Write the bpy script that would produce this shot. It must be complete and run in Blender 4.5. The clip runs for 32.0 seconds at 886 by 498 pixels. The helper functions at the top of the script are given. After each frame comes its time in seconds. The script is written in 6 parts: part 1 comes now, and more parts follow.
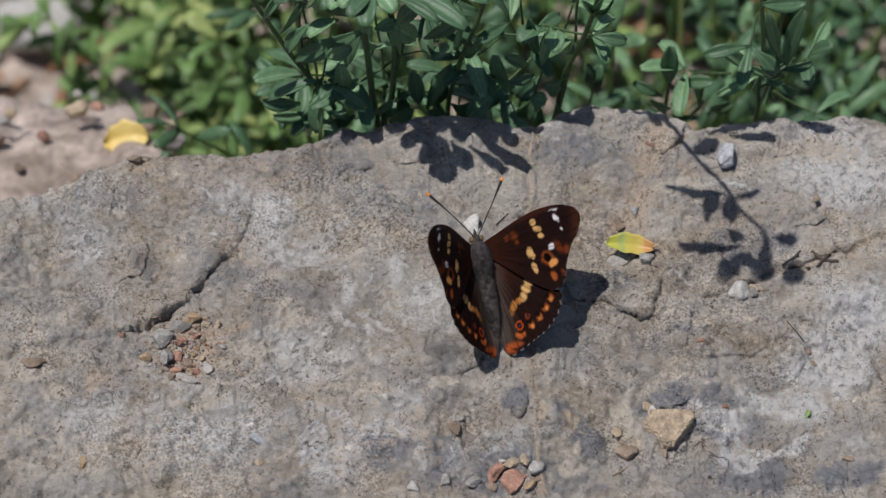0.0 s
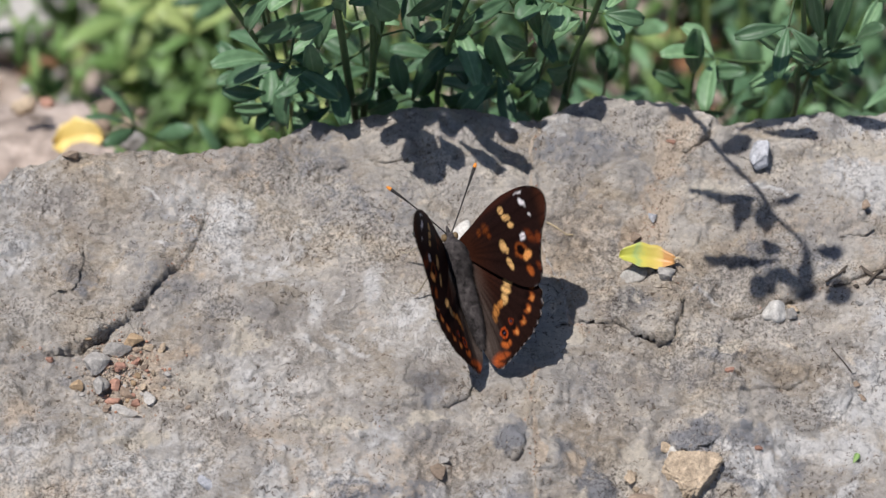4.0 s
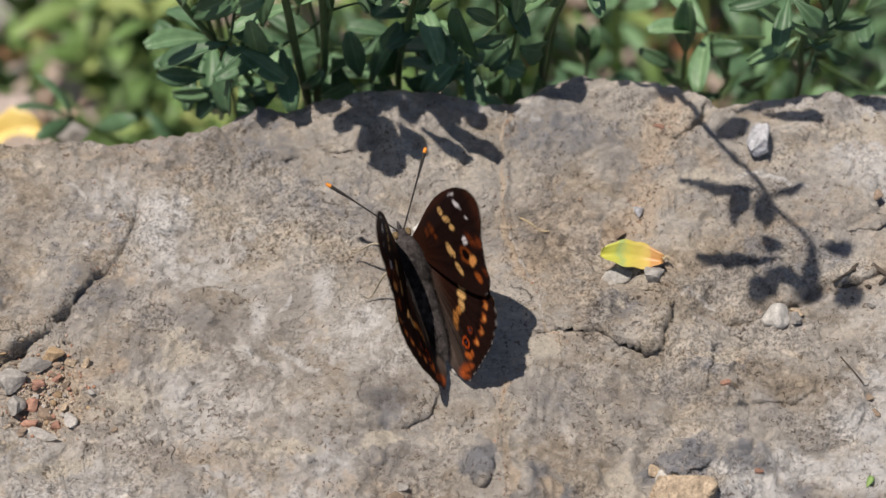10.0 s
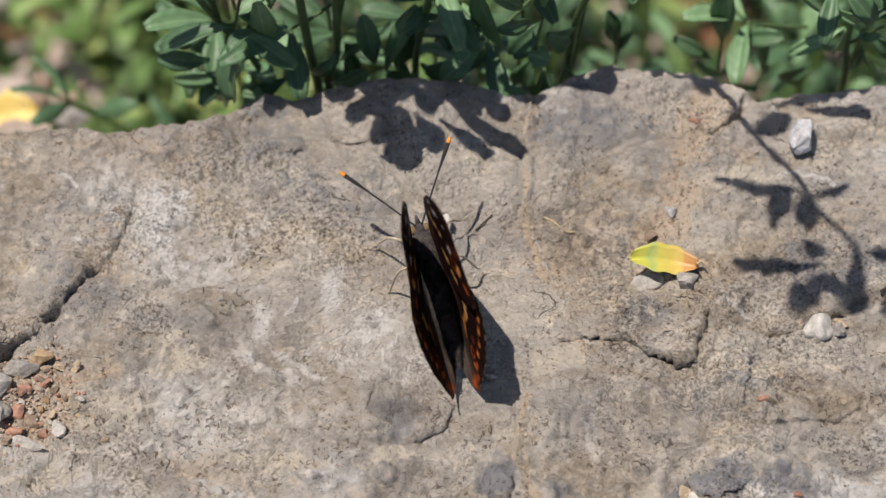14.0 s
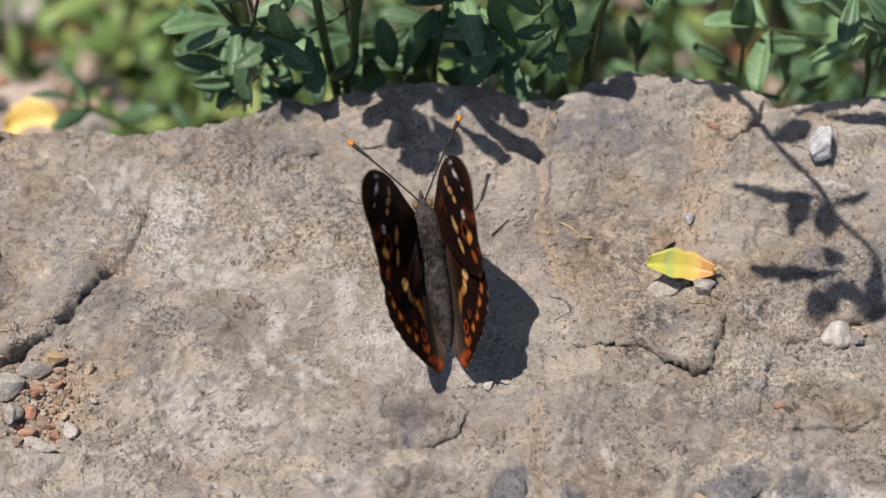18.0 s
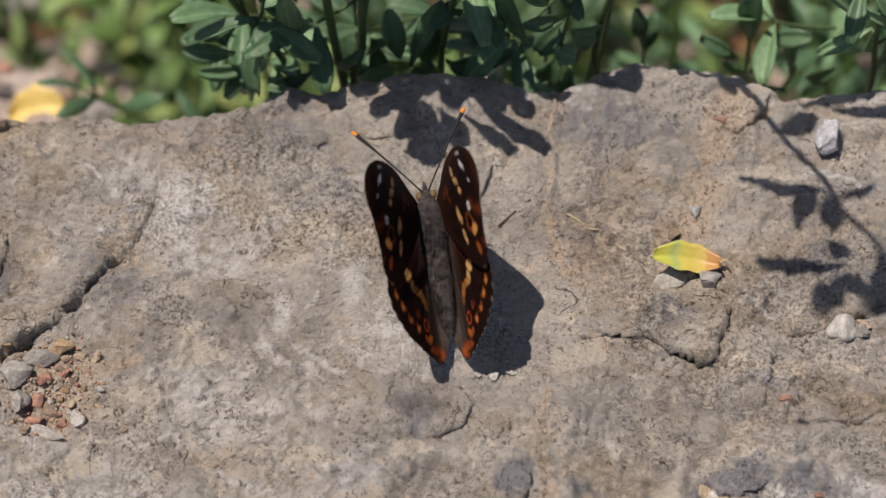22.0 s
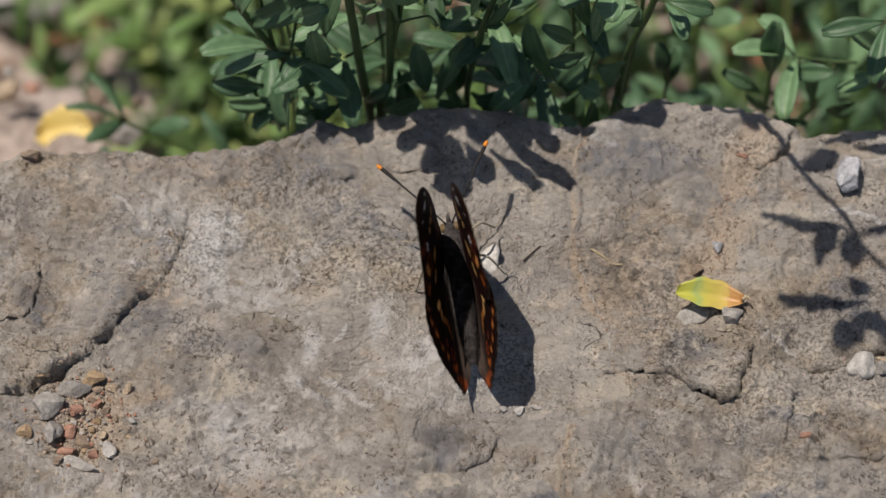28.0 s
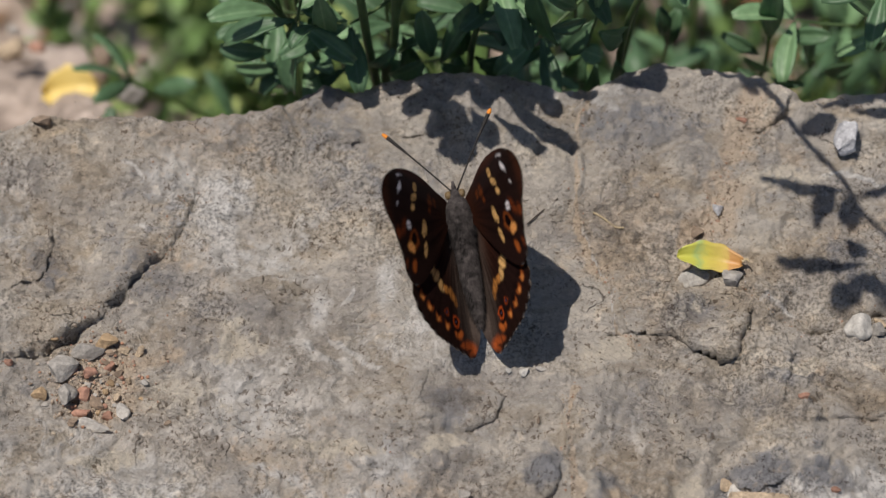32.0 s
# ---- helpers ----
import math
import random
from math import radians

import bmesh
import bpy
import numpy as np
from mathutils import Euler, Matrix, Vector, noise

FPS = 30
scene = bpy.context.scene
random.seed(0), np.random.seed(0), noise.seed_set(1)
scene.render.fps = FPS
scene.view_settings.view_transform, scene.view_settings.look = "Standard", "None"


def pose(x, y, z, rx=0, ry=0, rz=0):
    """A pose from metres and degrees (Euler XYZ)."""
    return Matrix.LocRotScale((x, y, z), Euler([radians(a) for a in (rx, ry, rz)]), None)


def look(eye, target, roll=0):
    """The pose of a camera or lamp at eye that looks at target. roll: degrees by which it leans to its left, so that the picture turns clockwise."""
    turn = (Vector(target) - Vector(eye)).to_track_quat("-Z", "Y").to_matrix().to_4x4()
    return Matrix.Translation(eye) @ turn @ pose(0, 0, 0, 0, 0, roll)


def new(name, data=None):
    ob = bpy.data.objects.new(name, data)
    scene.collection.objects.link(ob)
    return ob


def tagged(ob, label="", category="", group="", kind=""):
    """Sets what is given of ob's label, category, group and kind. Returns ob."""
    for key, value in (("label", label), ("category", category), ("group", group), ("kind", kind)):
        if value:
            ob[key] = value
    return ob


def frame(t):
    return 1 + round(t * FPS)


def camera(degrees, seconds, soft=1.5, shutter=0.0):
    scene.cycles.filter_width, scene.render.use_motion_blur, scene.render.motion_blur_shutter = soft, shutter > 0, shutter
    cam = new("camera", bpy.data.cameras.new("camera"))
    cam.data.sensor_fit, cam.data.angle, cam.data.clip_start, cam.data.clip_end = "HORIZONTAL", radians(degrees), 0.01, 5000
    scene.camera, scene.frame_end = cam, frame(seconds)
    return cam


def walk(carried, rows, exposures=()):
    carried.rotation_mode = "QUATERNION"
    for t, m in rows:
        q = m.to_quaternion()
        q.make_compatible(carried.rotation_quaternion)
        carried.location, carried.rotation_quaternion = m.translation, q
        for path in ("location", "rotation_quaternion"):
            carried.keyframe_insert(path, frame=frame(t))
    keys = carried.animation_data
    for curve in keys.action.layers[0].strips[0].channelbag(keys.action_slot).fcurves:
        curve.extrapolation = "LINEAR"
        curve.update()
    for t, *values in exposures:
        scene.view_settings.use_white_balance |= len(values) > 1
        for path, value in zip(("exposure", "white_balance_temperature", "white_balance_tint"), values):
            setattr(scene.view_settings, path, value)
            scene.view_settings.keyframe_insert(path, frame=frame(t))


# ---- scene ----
cam = camera(24, 32.0, soft=1.4)
cam.data.dof.use_dof = True
cam.data.dof.focus_distance = 0.41
cam.data.dof.aperture_fstop = 13


def view(x, y, z, yaw, pitch, roll):
    """A camera pose from its place and its yaw (to the left of +y), pitch and roll in degrees."""
    a, b = radians(yaw), radians(pitch)
    way = Vector((-math.sin(a) * math.cos(b), math.cos(a) * math.cos(b), math.sin(b)))
    eye = Vector((x, y, z))
    return look(eye, eye + way, roll)


EXPOSE = [(0.0, -0.2, 6050, 13), (1.0, -0.19, 6050, 13), (2.0, 0.05, 6080, 13), (5.0, 0.42, 6100, 14), (6.0, 0.57, 6150, 15), (7.0, 0.55, 6250, 14), (8.0, 0.25, 6450, 13), (9.0, 0.45, 6550, 13), (10.0, 0.22, 6650, 14), (11.0, 0.18, 6650, 14), (13.0, 0.28, 6650, 14), (17.0, 0.34, 6700, 15), (19.0, 0.36, 6700, 16), (20.0, 0.38, 6750, 16), (21.0, 0.05, 6780, 16), (22.0, 0.07, 6800, 17), (24.0, 0.1, 6800, 17), (25.0, 0.13, 6780, 17), (28.0, -0.1, 6650, 14), (29.0, 0.14, 6500, 13), (30.0, 0.2, 6550, 13), (31.0, 0.02, 6550, 13), (32.0, -0.03, 6550, 13)]
walk(cam, [(t, view(*p)) for t, *p in [
    (0.0, -0.0173, -0.2499, 0.4945, -2.724, -63.185, 1.921),
    (0.5, -0.0089, -0.2348, 0.4538, -2.861, -62.923, 1.717),
    (1.0, -0.0078, -0.2266, 0.4400, -3.333, -62.516, 1.838),
    (1.5, -0.0058, -0.2203, 0.4222, -0.471, -62.025, -0.185),
    (2.0, -0.0075, -0.2169, 0.4223, -1.613, -62.844, 0.943),
    (2.5, -0.0062, -0.2184, 0.4206, -1.524, -62.297, 0.984),
    (4.5, -0.0067, -0.2178, 0.4205, -1.139, -62.262, 0.834),
    (5.0, -0.0068, -0.2171, 0.4209, -1.392, -62.751, 1.085),
    (5.5, -0.0063, -0.2175, 0.4204, -1.111, -62.472, 0.835),
    (6.0, -0.0079, -0.2162, 0.4216, -1.220, -62.353, 1.001),
    (6.5, -0.0076, -0.2177, 0.4214, -0.102, -62.047, 0.058),
    (7.0, -0.0024, -0.2195, 0.4201, -0.831, -61.658, 0.721),
    (7.5, -0.0046, -0.2203, 0.4199, -1.803, -61.518, 1.406),
    (8.0, -0.0076, -0.2149, 0.4219, -0.276, -61.776, 0.718),
    (8.5, -0.0036, -0.2160, 0.4036, 1.554, -62.210, -1.743),
    (9.0, 0.0058, -0.1968, 0.3759, 0.978, -62.881, -1.609),
    (9.5, 0.0054, -0.1926, 0.3739, -0.970, -62.525, 0.003),
    (10.0, 0.0049, -0.1940, 0.3739, -0.379, -62.245, -0.342),
    (10.5, 0.0035, -0.1928, 0.3751, 0.249, -62.203, -0.611),
    (11.0, 0.0052, -0.1945, 0.3743, 0.328, -62.254, -0.680),
    (11.5, 0.0044, -0.1945, 0.3745, -0.051, -62.314, -0.396),
    (12.0, 0.0050, -0.1950, 0.3744, 0.378, -62.544, -0.588),
    (12.5, 0.0039, -0.1935, 0.3756, 0.425, -62.068, -0.542),
    (13.0, 0.0056, -0.1967, 0.3716, 0.032, -61.998, -0.743),
    (13.5, 0.0047, -0.1850, 0.3586, -0.365, -62.947, 0.133),
    (14.0, 0.0043, -0.1777, 0.3500, 0.471, -62.710, -0.304),
    (14.5, 0.0061, -0.1782, 0.3437, 1.305, -62.119, -0.941),
    (16.5, 0.0059, -0.1783, 0.3459, 1.115, -62.524, -0.606),
    (17.0, 0.0071, -0.1794, 0.3459, 1.865, -62.165, -1.245),
    (17.5, 0.0077, -0.1797, 0.3466, 2.159, -61.909, -1.461),
    (18.0, 0.0086, -0.1802, 0.3462, 2.717, -61.981, -1.860),
    (18.5, 0.0057, -0.1782, 0.3470, 2.107, -62.253, -1.142),
    (19.0, 0.0056, -0.1786, 0.3469, 3.193, -62.103, -1.937),
    (19.5, 0.0067, -0.1798, 0.3461, 3.825, -62.098, -2.458),
    (20.0, 0.0065, -0.1803, 0.3460, 2.550, -62.281, -1.424),
    (20.5, 0.0074, -0.1809, 0.3462, 2.967, -62.190, -1.594),
    (21.0, 0.0067, -0.1796, 0.3477, 2.794, -61.625, -1.512),
    (21.5, 0.0064, -0.1814, 0.3469, 2.923, -61.409, -1.627),
    (22.0, 0.0066, -0.1800, 0.3474, 2.503, -62.348, -1.318),
    (22.5, 0.0076, -0.1816, 0.3466, 2.530, -62.361, -1.472),
    (23.0, 0.0063, -0.1815, 0.3473, 3.016, -62.244, -1.706),
    (23.5, 0.0071, -0.1819, 0.3474, 2.690, -61.956, -1.457),
    (24.0, 0.0077, -0.1814, 0.3472, 2.795, -62.507, -1.519),
    (24.5, 0.0068, -0.1813, 0.3472, 2.687, -62.508, -1.393),
    (25.0, 0.0063, -0.1814, 0.3470, 3.462, -62.541, -1.862),
    (25.5, 0.0066, -0.1816, 0.3473, 3.619, -61.898, -2.010),
    (27.5, 0.0030, -0.1755, 0.3554, 2.978, -63.315, -1.373),
    (28.0, 0.0029, -0.1739, 0.3573, 2.950, -62.851, -1.355),
    (28.5, 0.0048, -0.1745, 0.3574, 3.438, -63.314, -1.574),
    (29.0, 0.0022, -0.1734, 0.3597, 2.628, -62.722, -0.699),
    (29.5, 0.0010, -0.1756, 0.3624, 2.656, -63.252, -0.825),
    (30.0, -0.0055, -0.1786, 0.3618, 1.813, -64.260, -0.122),
    (30.5, -0.0065, -0.1765, 0.3623, 1.463, -64.775, 0.071),
    (31.0, -0.0036, -0.1717, 0.3651, 2.631, -64.620, -0.989),
    (31.5, -0.0021, -0.1749, 0.3654, 2.205, -63.456, -0.672),
    (32.0, -0.0002, -0.1719, 0.3668, 2.373, -64.714, -0.979),
]], EXPOSE)

# ---- world, sun ----
SUN = Vector((-0.31, 0.12, 1.0)).normalized()  # towards the sun
world = bpy.data.worlds.new("world")
scene.world = world
world.use_nodes = True
wn = world.node_tree.nodes
sky = wn.new("ShaderNodeTexSky")
sky.sky_type, sky.sun_disc = "NISHITA", False
sky.sun_elevation = math.asin(SUN.z)
sky.sun_rotation = math.atan2(SUN.x, SUN.y)
world.node_tree.links.new(sky.outputs[0], wn["Background"].inputs[0])
wn["Background"].inputs[1].default_value = 0.07
sun_data = bpy.data.lights.new("sun", "SUN")
sun_data.energy, sun_data.angle, sun_data.color = 4.6, radians(0.55), (1.0, 0.95, 0.87)
sun = new("sun", sun_data)
sun.matrix_world = look(SUN * 5, (0, 0, 0))


# ---- materials ----
def nodes_of(name):
    m = bpy.data.materials.new(name)
    m.use_nodes = True
    t = m.node_tree
    return m, t, t.nodes["Principled BSDF"]


def node(t, kind, **values):
    n = t.nodes.new(kind)
    for k, v in values.items():
        n.inputs[k.replace("_", " ")].default_value = v
    return n


def noise_node(t, scale, detail=4.0, rough=0.55, coords=None, distort=0.0):
    n = node(t, "ShaderNodeTexNoise", Scale=scale, Detail=detail, Roughness=rough, Distortion=distort)
    if coords is not None:
        t.links.new(coords, n.inputs["Vector"])
    return n.outputs["Fac"]


def ramp(t, fac, stops):
    n = t.nodes.new("ShaderNodeValToRGB")
    n.color_ramp.elements[0].position, n.color_ramp.elements[1].position = stops[0][0], stops[-1][0]
    n.color_ramp.elements[0].color, n.color_ramp.elements[1].color = (*stops[0][1], 1), (*stops[-1][1], 1)
    for p, c in stops[1:-1]:
        n.color_ramp.elements.new(p).color = (*c, 1)
    t.links.new(fac, n.inputs[0])
    return n.outputs[0]


def mix(t, fac, a, b, mode="MIX"):
    n = t.nodes.new("ShaderNodeMix")
    n.data_type, n.blend_type = "RGBA", mode
    for slot, v in ((0, fac), (6, a), (7, b)):
        if isinstance(v, (int, float)):
            n.inputs[slot].default_value = v
        elif isinstance(v, tuple):
            n.inputs[slot].default_value = (*v, 1)
        else:
            t.links.new(v, n.inputs[slot])
    return n.outputs[2]


def bump(t, bsdf, height, strength, distance):
    n = node(t, "ShaderNodeBump", Strength=strength, Distance=distance)
    t.links.new(height, n.inputs["Height"])
    t.links.new(n.outputs[0], bsdf.inputs["Normal"])
    return n


def obj_coords(t):
    return t.nodes.new("ShaderNodeTexCoord").outputs["Object"]


def g(v):
    return (v, v, v)


def rock_material():
    m, t, b = nodes_of("limestone")
    co = obj_coords(t)
    bed = t.nodes.new("ShaderNodeMapping")
    bed.inputs["Scale"].default_value = (0.75, 1.35, 1.0)
    bed.inputs["Rotation"].default_value = (0, 0, radians(-8))
    t.links.new(co, bed.inputs["Vector"])
    lay = bed.outputs[0]
    at = t.nodes.new("ShaderNodeVertexColor")
    at.layer_name = "marks"
    sep = t.nodes.new("ShaderNodeSeparateColor")
    t.links.new(at.outputs[0], sep.inputs[0])
    broad = ramp(t, noise_node(t, 38, 6, 0.62, lay, 0.25), [(0.32, (0.325, 0.3, 0.276)), (0.48, (0.445, 0.405, 0.355)), (0.68, (0.56, 0.505, 0.43))])
    mid = ramp(t, noise_node(t, 150, 7, 0.7, lay, 0.2), [(0.26, g(0.66)), (0.38, g(0.92)), (0.5, g(1.0)), (0.62, g(1.06)), (0.7, g(1.22)), (0.78, g(1.3))])
    fine = ramp(t, noise_node(t, 1100, 4, 0.7, co), [(0.3, g(0.58)), (0.4, g(0.93)), (0.55, g(1.02)), (0.7, g(1.22))])
    col = mix(t, 1.0, mix(t, 1.0, broad, mid, "MULTIPLY"), fine, "MULTIPLY")
    stains = ramp(t, noise_node(t, 75, 8, 0.72, lay, 0.3), [(0.5, g(0.0)), (0.58, g(0.8)), (0.7, g(1.0))])
    col = mix(t, stains, col, mix(t, 1.0, col, (0.78, 0.735, 0.67), "MULTIPLY"))
    crust = ramp(t, noise_node(t, 110, 8, 0.7, lay, 0.35), [(0.555, g(0.0)), (0.59, g(0.75)), (0.68, g(1.0))])
    col = mix(t, crust, col, mix(t, 1.0, col, (1.25, 1.235, 1.2), "MULTIPLY"))
    # tan dirt, pale scuffs and blue-grey slate where the stone has them, broken up by grain
    grain = noise_node(t, 420, 4, 0.6, co)

    def patchy(fac, lo, hi):
        a = node(t, "ShaderNodeMath")
        a.operation = "ADD"
        t.links.new(fac, a.inputs[0])
        t.links.new(grain, a.inputs[1])
        r = node(t, "ShaderNodeMapRange")
        r.inputs[1].default_value, r.inputs[2].default_value = lo, hi
        t.links.new(a.outputs[0], r.inputs[0])
        return r.outputs[0]

    col = mix(t, patchy(sep.outputs[2], 0.72, 1.0), col, mix(t, 1.0, (0.255, 0.252, 0.258), mid, "MULTIPLY"))
    col = mix(t, patchy(sep.outputs[1], 0.75, 1.05), col, mix(t, 1.0, (0.6, 0.575, 0.54), ramp(t, noise_node(t, 430, 5, 0.65, co, 0.5), [(0.34, g(0.45)), (0.46, g(0.97)), (0.6, g(1.1))]), "MULTIPLY"))
    col = mix(t, patchy(sep.outputs[0], 0.72, 1.0), col, mix(t, 1.0, (0.52, 0.43, 0.335), fine, "MULTIPLY"))
    more = t.nodes.new("ShaderNodeVertexColor")
    more.layer_name = "wear"
    sep2 = t.nodes.new("ShaderNodeSeparateColor")
    t.links.new(more.outputs[0], sep2.inputs[0])
    col = mix(t, patchy(sep2.outputs[0], 0.72, 1.05), col, mix(t, 1.0, col, ramp(t, noise_node(t, 420, 5, 0.7, co, 0.1), [(0.4, (0.36, 0.32, 0.28)), (0.48, (0.78, 0.73, 0.67)), (0.58, (1.0, 0.97, 0.93))]), "MULTIPLY"))
    col = mix(t, patchy(sep2.outputs[1], 0.78, 0.98), col, mix(t, 1.0, (0.56, 0.5, 0.41), fine, "MULTIPLY"))
    specks = ramp(t, noise_node(t, 560, 3, 0.6, co, 0.3), [(0.7, g(0.0)), (0.77, g(1.0))])
    col = mix(t, specks, col, mix(t, 1.0, col, (0.3, 0.28, 0.26), "MULTIPLY"))
    # granular zones, fine pits, pale flecks, hairline cracks
    zone = ramp(t, noise_node(t, 45, 3, 0.6, co, 0.8), [(0.5, g(0.0)), (0.6, g(1.0))])
    grit = ramp(t, noise_node(t, 1500, 2, 0.5, co), [(0.38, g(0.6)), (0.5, g(1.0)), (0.62, g(1.18))])
    col = mix(t, zone, col, mix(t, 1.0, col, grit, "MULTIPLY"))
    flock = ramp(t, noise_node(t, 70, 5, 0.65, co, 0.5), [(0.46, g(0.0)), (0.56, g(1.0))])
    dark_specks = ramp(t, noise_node(t, 950, 3, 0.6, co, 0.6), [(0.37, g(1.0)), (0.43, g(0.0))])
    col = mix(t, mix(t, 1.0, flock, dark_specks, "MULTIPLY"), col, mix(t, 1.0, col, (0.4, 0.36, 0.33), "MULTIPLY"))
    warp = t.nodes.new("ShaderNodeVectorMath")
    wn_ = node(t, "ShaderNodeTexNoise", Scale=140.0, Detail=4.0)
    t.links.new(co, wn_.inputs["Vector"])
    warp.operation = "MULTIPLY_ADD"
    t.links.new(wn_.outputs["Color"], warp.inputs[0])
    warp.inputs[1].default_value = (0.012, 0.012, 0.012)
    t.links.new(co, warp.inputs[2])
    net = node(t, "ShaderNodeTexVoronoi", Scale=62.0)
    net.feature = "DISTANCE_TO_EDGE"
    t.links.new(warp.outputs[0], net.inputs["Vector"])
    hair = ramp(t, net.outputs["Distance"], [(0.0, g(1.0)), (0.014, g(0.0))])
    hair = mix(t, 1.0, hair, ramp(t, noise_node(t, 60, 3, 0.6, co), [(0.58, g(0.0)), (0.66, g(1.0))]), "MULTIPLY")
    col = mix(t, hair, col, mix(t, 1.0, col, (0.4, 0.37, 0.34), "MULTIPLY"))
    for scale, size, pick, tone in ((200.0, 0.2, 0.84, (1.3, 1.27, 1.22)), (700.0, 0.16, 0.86, (0.55, 0.5, 0.46))):
        dots = node(t, "ShaderNodeTexVoronoi", Scale=scale)
        t.links.new(warp.outputs[0], dots.inputs["Vector"])
        some = t.nodes.new("ShaderNodeSeparateColor")
        t.links.new(dots.outputs["Color"], some.inputs[0])
        k = mix(t, 1.0, ramp(t, dots.outputs["Distance"], [(size, g(1.0)), (size + 0.08, g(0.0))]), ramp(t, some.outputs[0], [(pick, g(0.0)), (pick + 0.02, g(1.0))]), "MULTIPLY")
        col = mix(t, k, col, mix(t, 1.0, col, tone, "MULTIPLY"))
    t.links.new(col, b.inputs["Base Color"])
    b.inputs["Roughness"].default_value = 0.88
    b.inputs["Specular IOR Level"].default_value = 0.25
    h = mix(t, 0.5, noise_node(t, 420, 8, 0.72, co), noise_node(t, 1700, 5, 0.7, co))
    h = mix(t, hair, h, g(0.0))
    bump(t, b, h, 1.0, 0.0024)
    return m


def plain(name, colour, rough=0.8, scale=300.0, spread=0.35, relief=0.0003, second=None, metal=0.0, spec=0.3):
    """A mottled surface: a base colour varied at two scales, with fine relief."""
    m, t, b = nodes_of(name)
    co = obj_coords(t)
    info = t.nodes.new("ShaderNodeObjectInfo")
    lo = tuple(c * (1 - spread) for c in colour)
    hi = tuple(min(1, c * (1 + spread)) for c in (second or colour))
    col = ramp(t, noise_node(t, scale, 5, 0.6, co, 0.4), [(0.3, lo), (0.7, hi)])
    col = mix(t, 1.0, col, ramp(t, noise_node(t, scale * 6, 3, 0.6, co), [(0.3, g(0.75)), (0.7, g(1.15))]), "MULTIPLY")
    col = mix(t, 1.0, col, ramp(t, info.outputs["Random"], [(0.0, g(0.75)), (1.0, g(1.2))]), "MULTIPLY")
    t.links.new(col, b.inputs["Base Color"])
    b.inputs["Roughness"].default_value, b.inputs["Metallic"].default_value = rough, metal
    b.inputs["Specular IOR Level"].default_value = spec
    if relief:
        bump(t, b, noise_node(t, scale * 3, 5, 0.65, co), 0.8, relief)
    return m


def leaf_material(name, top, second, through_colour, vary=0.35, gloss=0.45):
    m, t, b = nodes_of(name)
    co = obj_coords(t)
    info = t.nodes.new("ShaderNodeObjectInfo")
    geo = t.nodes.new("ShaderNodeNewGeometry")
    pick = t.nodes.new("ShaderNodeMath")
    pick.operation = "FRACT"
    both = t.nodes.new("ShaderNodeMath")
    t.links.new(info.outputs["Random"], both.inputs[0])
    t.links.new(geo.outputs["Random Per Island"], both.inputs[1])
    t.links.new(both.outputs[0], pick.inputs[0])
    col = ramp(t, pick.outputs[0], [(0.0, tuple(c * (1 - vary) for c in top)), (0.6, top), (1.0, second)])
    col = mix(t, 1.0, col, ramp(t, noise_node(t, 420, 4, 0.6, co), [(0.3, g(0.72)), (0.7, g(1.2))]), "MULTIPLY")
    across = t.nodes.new("ShaderNodeSeparateXYZ")
    t.links.new(co, across.inputs[0])
    far = t.nodes.new("ShaderNodeMath")
    far.operation = "ABSOLUTE"
    t.links.new(across.outputs[0], far.inputs[0])
    in_mm = t.nodes.new("ShaderNodeMath")
    in_mm.operation = "MULTIPLY"
    in_mm.inputs[1].default_value = 1000.0
    t.links.new(far.outputs[0], in_mm.inputs[0])
    col = mix(t, ramp(t, in_mm.outputs[0], [(0.1, g(0.8)), (0.32, g(0.0))]), col, mix(t, 1.0, col, (1.7, 1.5, 1.6), "MULTIPLY"))
    t.links.new(col, b.inputs["Base Color"])
    b.inputs["Roughness"].default_value = gloss
    b.inputs["Specular IOR Level"].default_value = 0.35
    bump(t, b, noise_node(t, 900, 3, 0.6, co), 0.3, 0.0002)
    tr = t.nodes.new("ShaderNodeBsdfTranslucent")
    tr.inputs[0].default_value = (*through_colour, 1)
    sh = t.nodes.new("ShaderNodeMixShader")
    sh.inputs[0].default_value = 0.24
    t.links.new(b.outputs[0], sh.inputs[1])
    t.links.new(tr.outputs[0], sh.inputs[2])
    t.links.new(sh.outputs[0], t.nodes["Material Output"].inputs[0])
    return m


